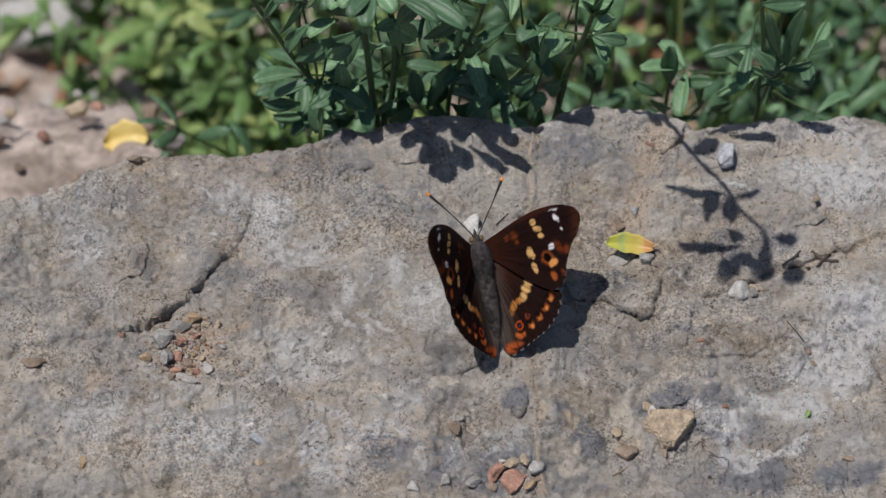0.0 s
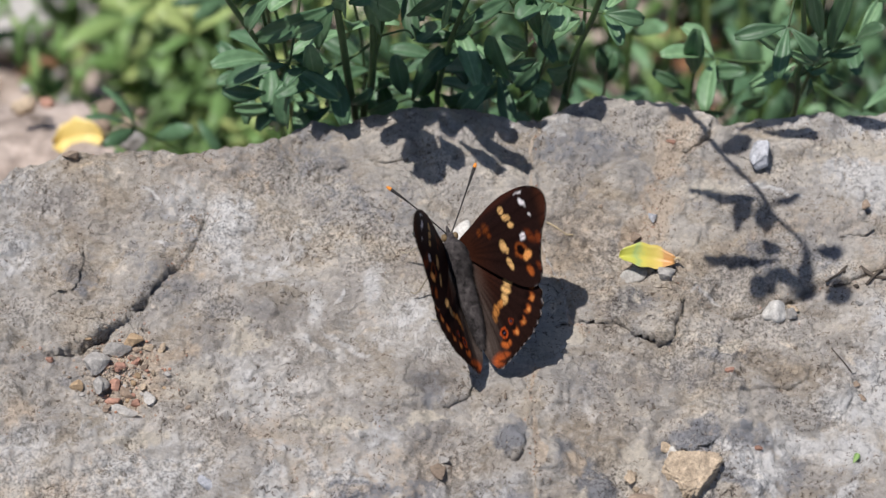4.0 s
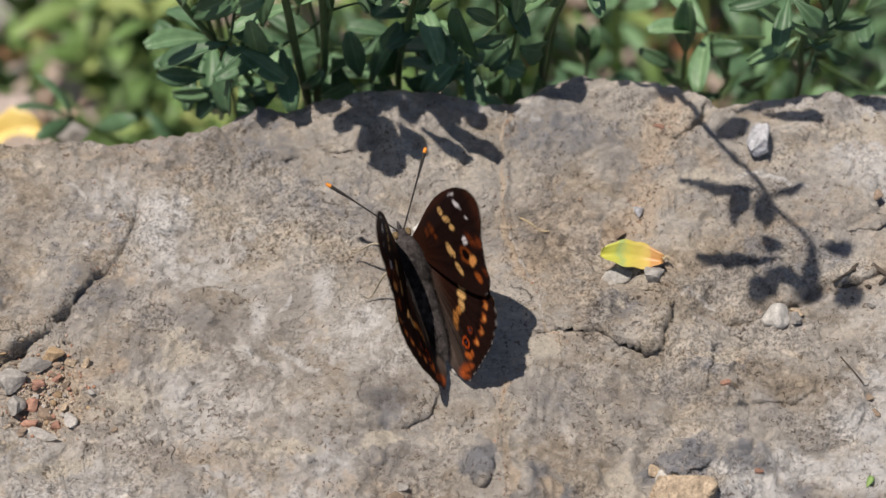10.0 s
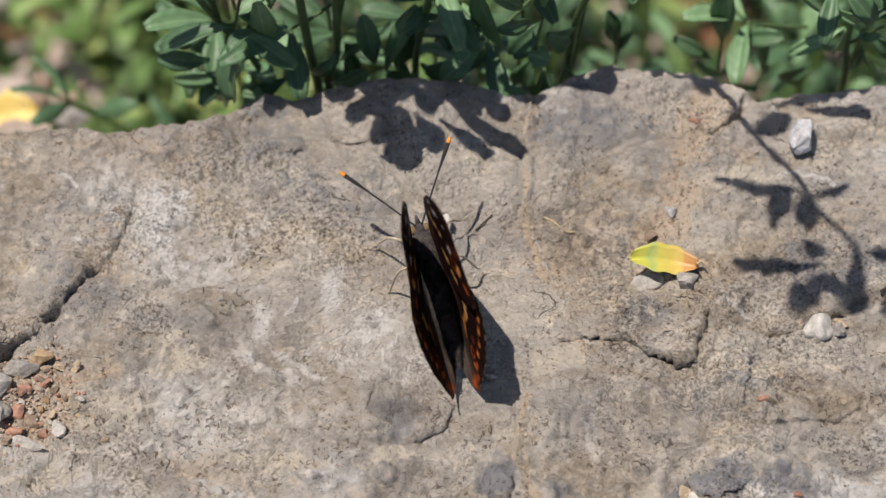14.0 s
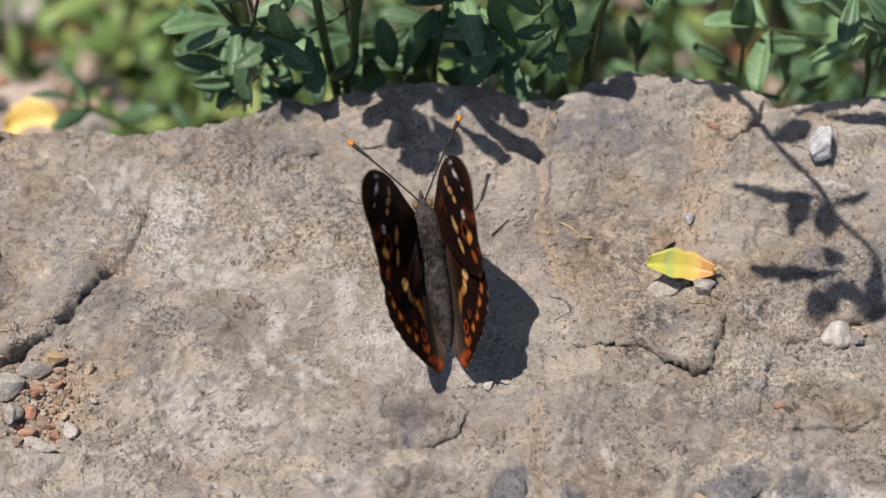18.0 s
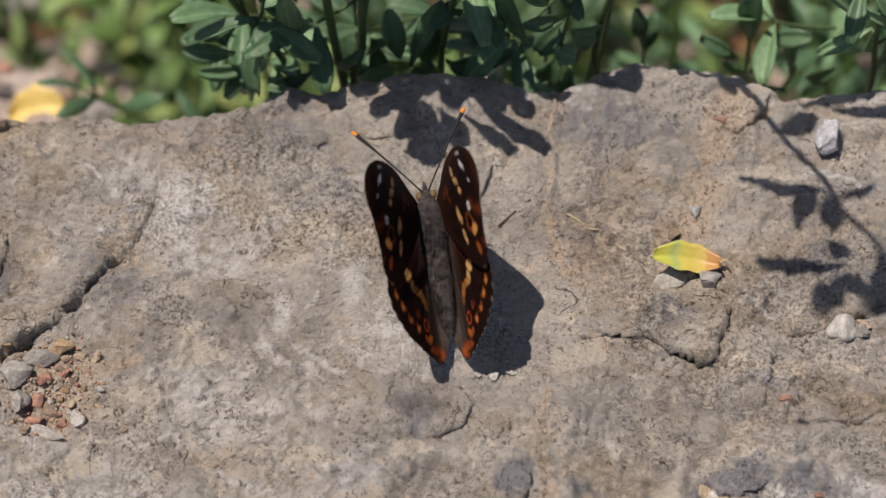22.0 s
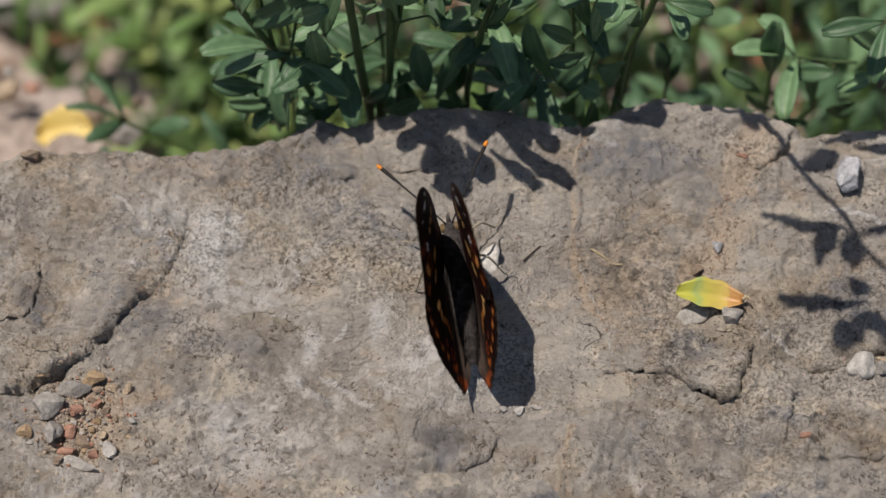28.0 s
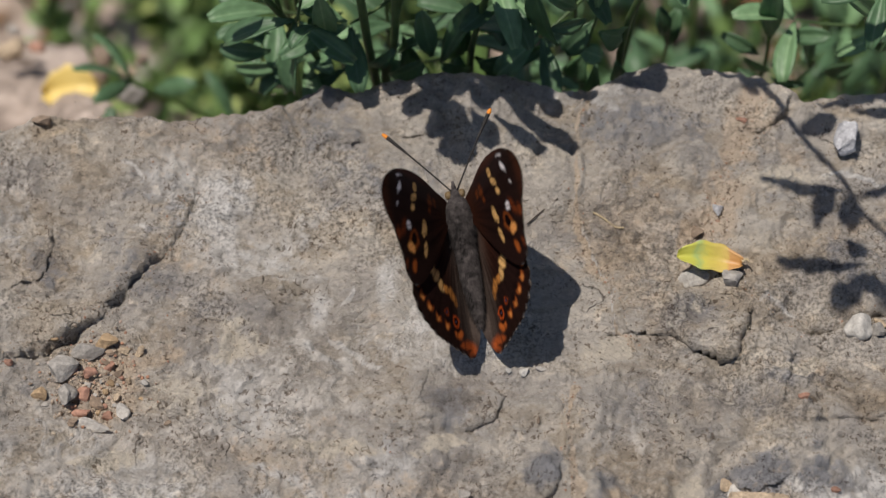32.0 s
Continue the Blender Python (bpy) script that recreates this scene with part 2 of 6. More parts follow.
def wing_material():
    """Dark brown scales with their pattern, and the violet gloss of the upper side."""
    m, t, b = nodes_of("wing_scales")
    at = t.nodes.new("ShaderNodeVertexColor")
    at.layer_name = "pattern"
    sheen = t.nodes.new("ShaderNodeVertexColor")
    sheen.layer_name = "sheen"
    co = obj_coords(t)
    grain = ramp(t, noise_node(t, 2600, 3, 0.6, co), [(0.3, g(0.7)), (0.7, g(1.25))])
    t.links.new(mix(t, 1.0, at.outputs[0], grain, "MULTIPLY"), b.inputs["Base Color"])
    b.inputs["Roughness"].default_value = 0.6
    b.inputs["Specular IOR Level"].default_value = 0.04
    gl = t.nodes.new("ShaderNodeBsdfGlossy")
    gl.inputs["Roughness"].default_value = 0.37
    # the scales lean towards the wing's root, so that the gloss is offset from the wing's own plane
    sx = t.nodes.new("ShaderNodeSeparateXYZ")
    t.links.new(co, sx.inputs[0])
    sign = t.nodes.new("ShaderNodeMath")
    sign.operation = "SIGN"
    t.links.new(sx.outputs[0], sign.inputs[0])
    lean = t.nodes.new("ShaderNodeCombineXYZ")
    back = t.nodes.new("ShaderNodeMath")
    back.operation = "MULTIPLY"
    back.inputs[1].default_value = -0.33
    t.links.new(sign.outputs[0], back.inputs[0])
    t.links.new(back.outputs[0], lean.inputs[0])
    turned = t.nodes.new("ShaderNodeVectorTransform")
    turned.vector_type, turned.convert_from, turned.convert_to = "VECTOR", "OBJECT", "WORLD"
    t.links.new(lean.outputs[0], turned.inputs[0])
    geo = t.nodes.new("ShaderNodeNewGeometry")
    tilt = t.nodes.new("ShaderNodeVectorMath")
    t.links.new(geo.outputs["Normal"], tilt.inputs[0])
    t.links.new(turned.outputs[0], tilt.inputs[1])
    unit = t.nodes.new("ShaderNodeVectorMath")
    unit.operation = "NORMALIZE"
    t.links.new(tilt.outputs[0], unit.inputs[0])
    t.links.new(unit.outputs[0], gl.inputs["Normal"])
    t.links.new(mix(t, 1.0, sheen.outputs[0], grain, "MULTIPLY"), gl.inputs["Color"])
    add = t.nodes.new("ShaderNodeAddShader")
    t.links.new(b.outputs[0], add.inputs[0])
    t.links.new(gl.outputs[0], add.inputs[1])
    t.links.new(add.outputs[0], t.nodes["Material Output"].inputs[0])
    return m


ROCK = rock_material()
SOIL = plain("dry_soil", (0.22, 0.165, 0.125), 0.95, 60, 0.45, 0.002, (0.4, 0.33, 0.28))
GREY_STONE = plain("grey_stone", (0.36, 0.335, 0.3), 0.9, 260)
PALE_STONE = plain("pale_stone", (0.49, 0.465, 0.42), 0.85, 260, 0.25)
BLUE_STONE = plain("slate_stone", (0.36, 0.36, 0.37), 0.75, 260, 0.4)
BROWN_STONE = plain("brown_stone", (0.24, 0.18, 0.13), 0.85, 260)
RED_STONE = plain("brick_red_stone", (0.34, 0.19, 0.135), 0.9, 260)
TAN_STONE = plain("tan_stone", (0.46, 0.36, 0.25), 0.92, 420, 0.4, 0.0011)
OCHRE_STONE = plain("ochre_stone", (0.38, 0.27, 0.16), 0.85, 260)
LEAF = leaf_material("clover_leaf", (0.095, 0.18, 0.09), (0.2, 0.335, 0.165), (0.16, 0.36, 0.08))
LEAF_FAR = leaf_material("weed_leaf", (0.18, 0.3, 0.095), (0.42, 0.48, 0.17), (0.36, 0.56, 0.1), 0.6)
STEM = leaf_material("stem_green", (0.075, 0.13, 0.045), (0.11, 0.17, 0.07), (0.1, 0.16, 0.03), 0.2)
LITTER = leaf_material("dry_leaf_litter", (0.3, 0.15, 0.07), (0.42, 0.28, 0.17), (0.35, 0.18, 0.07), 0.5, 0.7)
TWIG = plain("dark_twig", (0.07, 0.055, 0.042), 0.9, 300, 0.4)
DRY = plain("dry_stalk", (0.4, 0.32, 0.2), 0.9, 300, 0.3)
FUR = plain("grey_brown_fur", (0.016, 0.013, 0.0125), 0.95, 700, 0.7, 0.0004, (0.056, 0.048, 0.046))
CHITIN = plain("dark_chitin", (0.02, 0.017, 0.015), 0.5, 900, 0.4)
EYE = plain("amber_eye", (0.15, 0.1, 0.045), 0.35, 900, 0.3)
TIP = plain("orange_club_tip", (0.75, 0.26, 0.03), 0.6, 900, 0.2)
LEG = plain("pale_leg", (0.42, 0.36, 0.26), 0.7, 900, 0.3)
WING = wing_material()


# ---- mesh helpers ----
def lattice_noise(x, y, seed):
    """Smooth noise of arrays x and y on a unit lattice, about -1 to 1."""
    r = np.random.RandomState(seed).rand(256, 256) * 2 - 1
    xi, yi = np.floor(x).astype(int), np.floor(y).astype(int)
    fx, fy = x - xi, y - yi
    fx, fy = fx * fx * fx * (fx * (fx * 6 - 15) + 10), fy * fy * fy * (fy * (fy * 6 - 15) + 10)
    a, b = r[xi % 256, yi % 256], r[(xi + 1) % 256, yi % 256]
    c, d = r[xi % 256, (yi + 1) % 256], r[(xi + 1) % 256, (yi + 1) % 256]
    return (a * (1 - fx) + b * fx) * (1 - fy) + (c * (1 - fx) + d * fx) * fy


def fbm(x, y, size, octaves, seed, gain=0.5):
    out, amp, f = 0.0, 1.0, 1.0 / size
    for k in range(octaves):
        out = out + amp * lattice_noise(x * f + 17.3 * k, y * f + 9.1 * k, seed + k)
        amp, f = amp * gain, f * 2.03
    return out


def to_polyline(x, y, pts):
    """Distance of arrays x, y to a polyline, and on which side they lie (+1: its left)."""
    best, side = np.full(np.shape(x), 1e9), np.zeros(np.shape(x))
    for (ax, ay), (bx, by) in zip(pts, pts[1:]):
        ux, uy = bx - ax, by - ay
        k = np.clip(((x - ax) * ux + (y - ay) * uy) / (ux * ux + uy * uy), 0, 1)
        d = np.hypot(x - ax - k * ux, y - ay - k * uy)
        s = np.sign(ux * (y - ay) - uy * (x - ax))
        side = np.where(d < best, s, side)
        best = np.minimum(best, d)
    return best, side


def inside(P, poly):
    x, y = P[:, 0], P[:, 1]
    res = np.zeros(len(P), bool)
    for (ax, ay), (bx, by) in zip(poly, np.roll(poly, -1, 0)):
        cross = (ay > y) != (by > y)
        with np.errstate(divide="ignore", invalid="ignore"):
            res ^= cross & (x < (bx - ax) * (y - ay) / (by - ay) + ax)
    return res


def smooth(a, b, v):
    k = np.clip((v - a) / (b - a), 0, 1)
    return k * k * (3 - 2 * k)


def mesh_of(name, verts, faces, material=None, shade=True):
    me = bpy.data.meshes.new(name)
    me.from_pydata([tuple(v) for v in verts], [], faces)
    if shade:
        me.polygons.foreach_set("use_smooth", [True] * len(me.polygons))
    if material:
        me.materials.append(material)
    me.update()
    return me


def grid_mesh(name, P, material):
    """A mesh from an array of points, rows by columns."""
    h, w, _ = P.shape
    me = bpy.data.meshes.new(name)
    i = np.arange(h * w).reshape(h, w)
    q = np.stack([i[:-1, :-1], i[:-1, 1:], i[1:, 1:], i[1:, :-1]], -1).reshape(-1)
    n = len(q) // 4
    me.vertices.add(h * w)
    me.vertices.foreach_set("co", P.astype(np.float32).ravel())
    me.loops.add(4 * n)
    me.loops.foreach_set("vertex_index", q.astype(np.int32))
    me.polygons.add(n)
    me.polygons.foreach_set("loop_start", np.arange(0, 4 * n, 4, dtype=np.int32))
    me.polygons.foreach_set("use_smooth", np.ones(n, dtype=bool))
    me.update(calc_edges=True)
    me.materials.append(material)
    return me


def colour_layer(me, name, rgb):
    at = me.color_attributes.new(name, "FLOAT_COLOR", "POINT")
    at.data.foreach_set("color", np.concatenate([rgb, np.ones((len(rgb), 1))], 1).astype(np.float32).ravel())


def part(name, me, parent, label="", m=None):
    """One mesh object under a thing or under a part."""
    ob = new(name, me)
    ob.parent = parent
    if m is not None:
        ob.matrix_basis = m
    if label:
        ob["label"] = label
    return ob


def tube(name, pts, radii, material, sides=7):
    """A tapered tube along a smooth line through pts."""
    P = [Vector(p) for p in pts]
    line, rad = [], []
    for k in range(len(P) - 1):
        a, b, c, d = P[max(k - 1, 0)], P[k], P[k + 1], P[min(k + 2, len(P) - 1)]
        for s in range(6):
            u = s / 6
            line.append(0.5 * ((2 * b) + (c - a) * u + (2 * a - 5 * b + 4 * c - d) * u * u + (3 * b - a - 3 * c + d) * u**3))
            rad.append(radii[k] * (1 - u) + radii[k + 1] * u)
    line.append(P[-1])
    rad.append(radii[-1])
    verts, faces = [], []
    for k, p in enumerate(line):
        d = (line[min(k + 1, len(line) - 1)] - line[max(k - 1, 0)]).normalized()
        u = d.orthogonal().normalized() if k == 0 else (u - d * u.dot(d)).normalized()
        v = d.cross(u)
        for s in range(sides):
            a = 2 * math.pi * s / sides
            verts.append(p + (u * math.cos(a) + v * math.sin(a)) * rad[k])
    for k in range(len(line) - 1):
        for s in range(sides):
            a, b = k * sides + s, k * sides + (s + 1) % sides
            faces.append((a, b, b + sides, a + sides))
    faces.append(tuple(range(sides))[::-1])
    faces.append(tuple(len(verts) - sides + s for s in range(sides)))
    return mesh_of(name, verts, faces, material)


def blob(name, size, material, seed, rough=0.25, detail=3, square=0.0, shade=True):
    """A worn stone: a sphere squeezed, faceted and roughened. size: half axes in metres."""
    bm = bmesh.new()
    bmesh.ops.create_icosphere(bm, subdivisions=detail, radius=1)
    r = random.Random(seed)
    planes = [(Vector((r.gauss(0, 1), r.gauss(0, 1), r.gauss(0, 0.8))).normalized(), r.uniform(0.6 - 0.18 * square, 0.9)) for _ in range(int(4 + 10 * square))]
    for v in bm.verts:
        c = v.co.copy()
        for n, d in planes:
            if c.dot(n) > d:
                c -= n * (c.dot(n) - d) * (0.5 + 0.45 * min(1, square * 2))
        c *= 1 + rough * noise.noise(c * 1.3 + Vector((seed, 0, 0))) + rough * 0.35 * noise.noise(c * 4 + Vector((0, seed, 0)))
        v.co = Vector((c.x * size[0], c.y * size[1], c.z * size[2]))
    me = bpy.data.meshes.new(name)
    bm.to_mesh(me)
    bm.free()
    me.polygons.foreach_set("use_smooth", [shade] * len(me.polygons))
    me.materials.append(material)
    return me


# ---- the rock ----
EDGE = [(-300, 5), (-160, 10), (-112, 20), (-98, 27), (-88, 30), (-54, 31), (-44, 32.5), (-33, 38.4), (-20, 40), (2, 41.6), (13, 40), (21, 38.6),
        (29, 42.5), (36, 45), (45, 44.3), (60, 41), (65, 37.5), (70, 38.6), (83, 40.2), (105, 40), (160, 34), (300, 20)]
LEDGE = [(-50, 26), (-55, 18), (-57.6, 12.9), (-58.5, 4.8), (-62.6, -2.4), (-70.4, -10.2), (-78.6, -20), (-96.4, -25), (-130, -30)]
CRACKS = [([(49.5, -6), (56, -10), (63, -14.5), (70.6, -12.6), (79.2, -8.4), (92.3, -5.5), (112, 2)], 0.55, 1.3),
          ([(24, -16), (30, -15.8), (36, -16), (41, -19), (47, -21.5)], 0.45, 1.2),
          ([(49.8, -8), (50.2, -13), (49, -21)], 0.35, 0.7),
          ([(-30, 27), (-22, 25.5), (-14, 26.5), (-9, 28)], 0.3, 0.5),
          ([(64.5, 38), (62, 33), (58, 30)], 0.8, 1.3),
          ([(58, -20), (56, -27), (55, -33)], 0.3, 0.4),
          ([(-12, -36), (-4, -34), (3, -31)], 0.4, 0.6),
          ([(-32, -14), (-26, -18), (-19, -20), (-14, -24)], 0.5, 0.5)]
PLATES = [([(26.8, -9.5), (34, -6.6), (43, -7.2), (50, -8.2), (50.2, -13), (49, -22), (41, -19.5), (35.5, -16.3), (27, -15.2)], 1.3),
          ([(-14, -25), (-3, -23.5), (4, -29), (2.5, -34), (-3, -37.5), (-12, -37)], 0.9),
          ([(9.5, -40.5), (13, -40), (15.2, -45), (13, -49), (9.6, -47)], 1.1),
          ([(46, -42), (54, -40.5), (60, -44), (58, -49), (48, -48)], 1.1),
          ([(88, 12), (93, 20), (97, 17), (95, 9), (89, 6)], 1.2),
          ([(-92, -2), (-84, 6), (-80, -4), (-83, -14), (-90, -12)], 0.8),
          ([(-27, -4), (-24, -4), (-23, -14), (-27, -16), (-29, -10)], 0.5)]
SEAMS = [([(20, 39), (19.5, 25), (18.5, 12), (19.3, 6), (22, -1), (25.2, -7), (28, -14), (30, -20)], 0.8),
         ([(17.5, -28), (16.7, -33), (17.2, -45), (18.2, -60), (19, -80)], 0.9)]
# steps whose upper lip, on the right of the line, overhangs: line, height, reach
LIPS = [([(-55, 20), (-57.6, 12.9), (-58.3, 4.8), (-62.6, -2.4), (-67, -6.2)], 0.6, 0.12),
         ([(-62, -3), (-66.5, -6.2), (-69.6, -10), (-73, -11.6), (-78, -11)], 1.4, 0.4),
         ([(-72, -13.5), (-76, -17), (-80, -20.5), (-85, -22), (-92, -23)], 1.1, 0.3),
         ([(104, -1), (97, -3.5), (92.3, -5.5), (85, -8), (79.2, -9.4), (71, -12.6), (64, -14.5), (60, -13)], 1.7, 0.9),
         ([(51, -22), (47, -21.5), (41, -19), (36, -16.4), (32, -15.4), (27, -16), (22, -15.5)], 1.3, 0.9),
         ([(47.6, -8), (50.2, -9.4), (51, -12), (50.6, -15), (49, -19)], 1.2, 0.9)]
LIPS += [([(2, -26), (4, -29), (2.5, -34), (-3, -37.5), (-9, -37.5)], 1.1, 0.6),
         ([(62, -16), (59.5, -20), (57.5, -26), (55.5, -33)], 0.7, 0.4),
         ([(14.5, -41), (15.2, -45), (13, -49.5), (9, -48)], 1.0, 0.6),
         ([(-6, 29), (-9, 27.6), (-15, 26), (-19, 26.6)], 0.8, 0.6),
         ([(-22, 26.4), (-26, 25.4), (-30, 26.5)], 0.7, 0.5),
         ([(62, 37), (60, 32), (55, 30), (50, 31)], 1.0, 0.6)]
LIPS += [([(98, 8), (95, 6), (90, 5), (86, 7)], 1.0, 0.6),
         ([(61, -40), (58, -44), (52, -47), (46, -46.5)], 1.0, 0.6),
         ([(80, -30), (74, -33), (66, -32), (60, -34)], 0.7, 0.5),
         ([(-84, 8), (-83, 0), (-86, -8), (-92, -12)], 0.7, 0.5),
         ([(17.6, -80), (17.2, -60), (17.0, -45), (16.5, -33), (17.5, -26)], 0.9, 0.35),
         ([(31, -24), (28, -14), (25.2, -7), (22, -1), (19.3, 6), (18.5, 14)], 0.6, 0.25),
         ([(-9, -22), (-10.5, -26), (-11, -31), (-8, -33)], 0.7, 0.3)]
PALE_LINES = [[(-74, 18), (-70, 17.4), (-67, 15), (-65.4, 12)],
              [(-69, 5.6), (-66, 5), (-64, 3)],
              [(-108, 0), (-100, -2), (-94, -1), (-88, 2)],
              [(-31, -16), (-27, -19), (-21, -21), (-16, -25)],
              [(-24, -5), (-25, -9), (-27, -14)],
              [(19, 9), (21, 3), (24, -4), (27, -12), (29, -19)],
              [(52, 18), (60, 17), (70, 19), (84, 16)],
              [(51, -10), (55, -8.5), (58, -11), (62, -12)]]
PALE_STREAKS = [[(-44, -42), (-39, -44), (-30, -48), (-21, -50.5), (-13, -51)], [(-38, -46), (-40, -52), (-43, -58)], [(57, -44), (61, -49), (67, -54), (73, -57), (81, -58), (90, -54)],
                [(62, -58), (69, -62), (76, -60), (84, -58)], [(-13, -53), (-12.5, -58), (-12, -65)], [(-38, -19), (-33, -21), (-27, -23), (-22, -22)], [(66, -54), (64, -60), (62, -66)]]
GROOVE = [(55, 34), (52, 27), (48, 18), (45.5, 10), (43, 4), (41, -2)]


RISE = 0.4


def along(x, y, pts):
    """Distance to a line, the side, the unit normal to its left, and a window that fades at both ends."""
    best = np.full(np.shape(x), 1e9)
    side, nx, ny, at = [np.zeros(np.shape(x)) for _ in range(4)]
    total = 0.0
    for (ax, ay), (bx, by) in zip(pts, pts[1:]):
        ux, uy = bx - ax, by - ay
        n = math.hypot(ux, uy)
        k = np.clip(((x - ax) * ux + (y - ay) * uy) / (n * n), 0, 1)
        d = np.hypot(x - ax - k * ux, y - ay - k * uy)
        c = d < best
        side = np.where(c, np.sign(ux * (y - ay) - uy * (x - ax)), side)
        nx, ny, at = np.where(c, -uy / n, nx), np.where(c, ux / n, ny), np.where(c, total + k * n, at)
        best = np.minimum(best, d)
        total += n
    return best, side, nx, ny, smooth(0, 4, at) * smooth(total, total - 4, at)


def close_to(x, y, pts, pad):
    a, b = np.min(pts, 0) - pad, np.max(pts, 0) + pad
    return (x > a[0]) & (x < b[0]) & (y > a[1]) & (y < b[1])


def warped(x, y):
    return x + 0.9 * fbm(x, y, 6, 3, 60) + 0.12 * fbm(x, y, 1.8, 2, 62), y + 0.9 * fbm(x, y, 6, 3, 65) + 0.12 * fbm(x, y, 1.8, 2, 67)


def overhang(x, y):
    """How far the lips of the rock's steps lean out, in millimetres."""
    wx, wy = warped(x, y)
    ox, oy = np.zeros_like(x), np.zeros_like(x)
    for pts, tall, reach in LIPS:
        m = close_to(wx, wy, pts, 6)
        if not m.any():
            continue
        d, s, nx, ny, w = along(wx[m], wy[m], pts)
        k = np.where(s < 0, reach * np.exp(-((d / 1.6) ** 2)), -0.8 * reach * np.exp(-((d / 1.1) ** 2))) * w * (0.8 + 0.5 * fbm(x[m], y[m], 5, 2, 63))
        ox[m] += nx * k
        oy[m] += ny * k
    return ox, oy


def edge_y(x):
    return np.interp(x, [p[0] for p in EDGE], [p[1] for p in EDGE]) + 0.7 * fbm(x, 0 * x, 5, 3, 90)


def rock_height(x, y):
    """Height of the rock's top in millimetres, of arrays x and y in millimetres."""
    rugged = 0.95 + 0.9 * smooth(-0.2, 0.7, fbm(x, y, 40, 2, 30)) + 0.7 * np.exp(-(((x - 75) / 30) ** 2 + ((y + 35) / 18) ** 2))
    h = 1.3 * fbm(x, y, 45, 3, 3) + 0.7 * rugged * fbm(x, y, 11, 4, 20, 0.58) + 0.17 * fbm(x, y, 2.4, 3, 40, 0.62)
    h = h + 1.1 * rugged * (np.abs(fbm(x + 0.4 * y, y, 8, 3, 33, 0.55)) - 0.3) + 0.38 * rugged * np.abs(fbm(x, y, 3.2, 2, 36))
    ridged = 1 - np.abs(fbm(x + 0.25 * y, y, 17, 3, 55))
    h = h - 0.8 * smooth(0.8, 1.0, ridged)
    level = 2.6 * fbm(x, y, 16, 4, 150, 0.55)
    h = h + 0.75 * (np.floor(level) + smooth(0.0, 0.12, level - np.floor(level)))
    pits = fbm(x, y, 1.7, 3, 160, 0.6)
    h = h - 0.35 * smooth(0.55, 0.9, pits)
    wx, wy = warped(x, y)
    for pts, tall, reach in LIPS:
        m = close_to(wx, wy, pts, 30)
        if not m.any():
            continue
        d, s, nx, ny, w = along(wx[m], wy[m], pts)
        k = tall * w * (0.85 + 0.5 * fbm(x[m], y[m], 6, 2, 64))
        h[m] += np.where(s < 0, k * np.exp(-d / 7) * (0.8 - 0.5 * np.exp(-((d / 1.3) ** 2))), -k * 0.6 * np.exp(-((d / 1.5) ** 2)))
    d, s = to_polyline(wx, wy, LEDGE)
    tall = 0.7 * smooth(26, 10, y) + 1.0 * np.exp(-((y + 9) / 9.0) ** 2) * (1 + 0.5 * fbm(x, y, 4, 2, 61)) + 1.3 * np.exp(-(((x + 84) / 9.0) ** 2 + ((y + 20) / 7.0) ** 2))
    h = h + np.where(s < 0, tall * np.exp(-d / 16), -0.35 * np.exp(-d / 1.5) * smooth(20, 6, y) * smooth(-100, -88, x))
    h = h - 1.6 * np.exp(-((d / 0.8) ** 2)) * (np.exp(-(((x + 69.5) / 4.5) ** 2 + ((y + 9.5) / 3.5) ** 2)) + np.exp(-(((x + 80) / 5) ** 2 + ((y + 19.5) / 3) ** 2)))
    h = h - 2.2 * np.exp(-(((wx + 74) / 9.5) ** 2 + ((wy + 28.5) / 8.5) ** 2) ** 1.5)
    for pts, rise in PLATES:
        inner = inside(np.stack([wx.ravel(), wy.ravel()], 1), np.array(pts, float)).reshape(np.shape(wx))
        d, s = to_polyline(wx, wy, pts + pts[:1])
        h = h + rise * smooth(0, 0.7, d) * inner - 0.5 * np.exp(-((d / 0.5) ** 2))
    for pts, w, deep in CRACKS:
        d, s = to_polyline(wx, wy, pts)
        h = h - 1.7 * deep * np.exp(-((d / (w * 1.15)) ** 2)) + 0.55 * np.exp(-d / 6) * (s > 0)
    for pts, w in SEAMS:
        d, s = to_polyline(wx, wy, pts)
        h = h + 0.55 * np.exp(-((d / w) ** 2)) - 0.5 * np.exp(-(((d - 1.4) / 0.6) ** 2)) + 0.25 * np.exp(-d / 5) * s
    d, s = to_polyline(wx, wy, GROOVE)
    h = h - 1.1 * np.exp(-((d / 3.2) ** 2)) + 0.8 * np.exp(-d / 14) * (s > 0)
    seat = np.exp(-(((x - 2) / 34) ** 2 + ((y + 14) / 26) ** 2) ** 2)
    h = h * (1 - 0.6 * seat) - RISE
    return h - 0.0007 * np.maximum(0, np.abs(x) - 110) ** 1.6


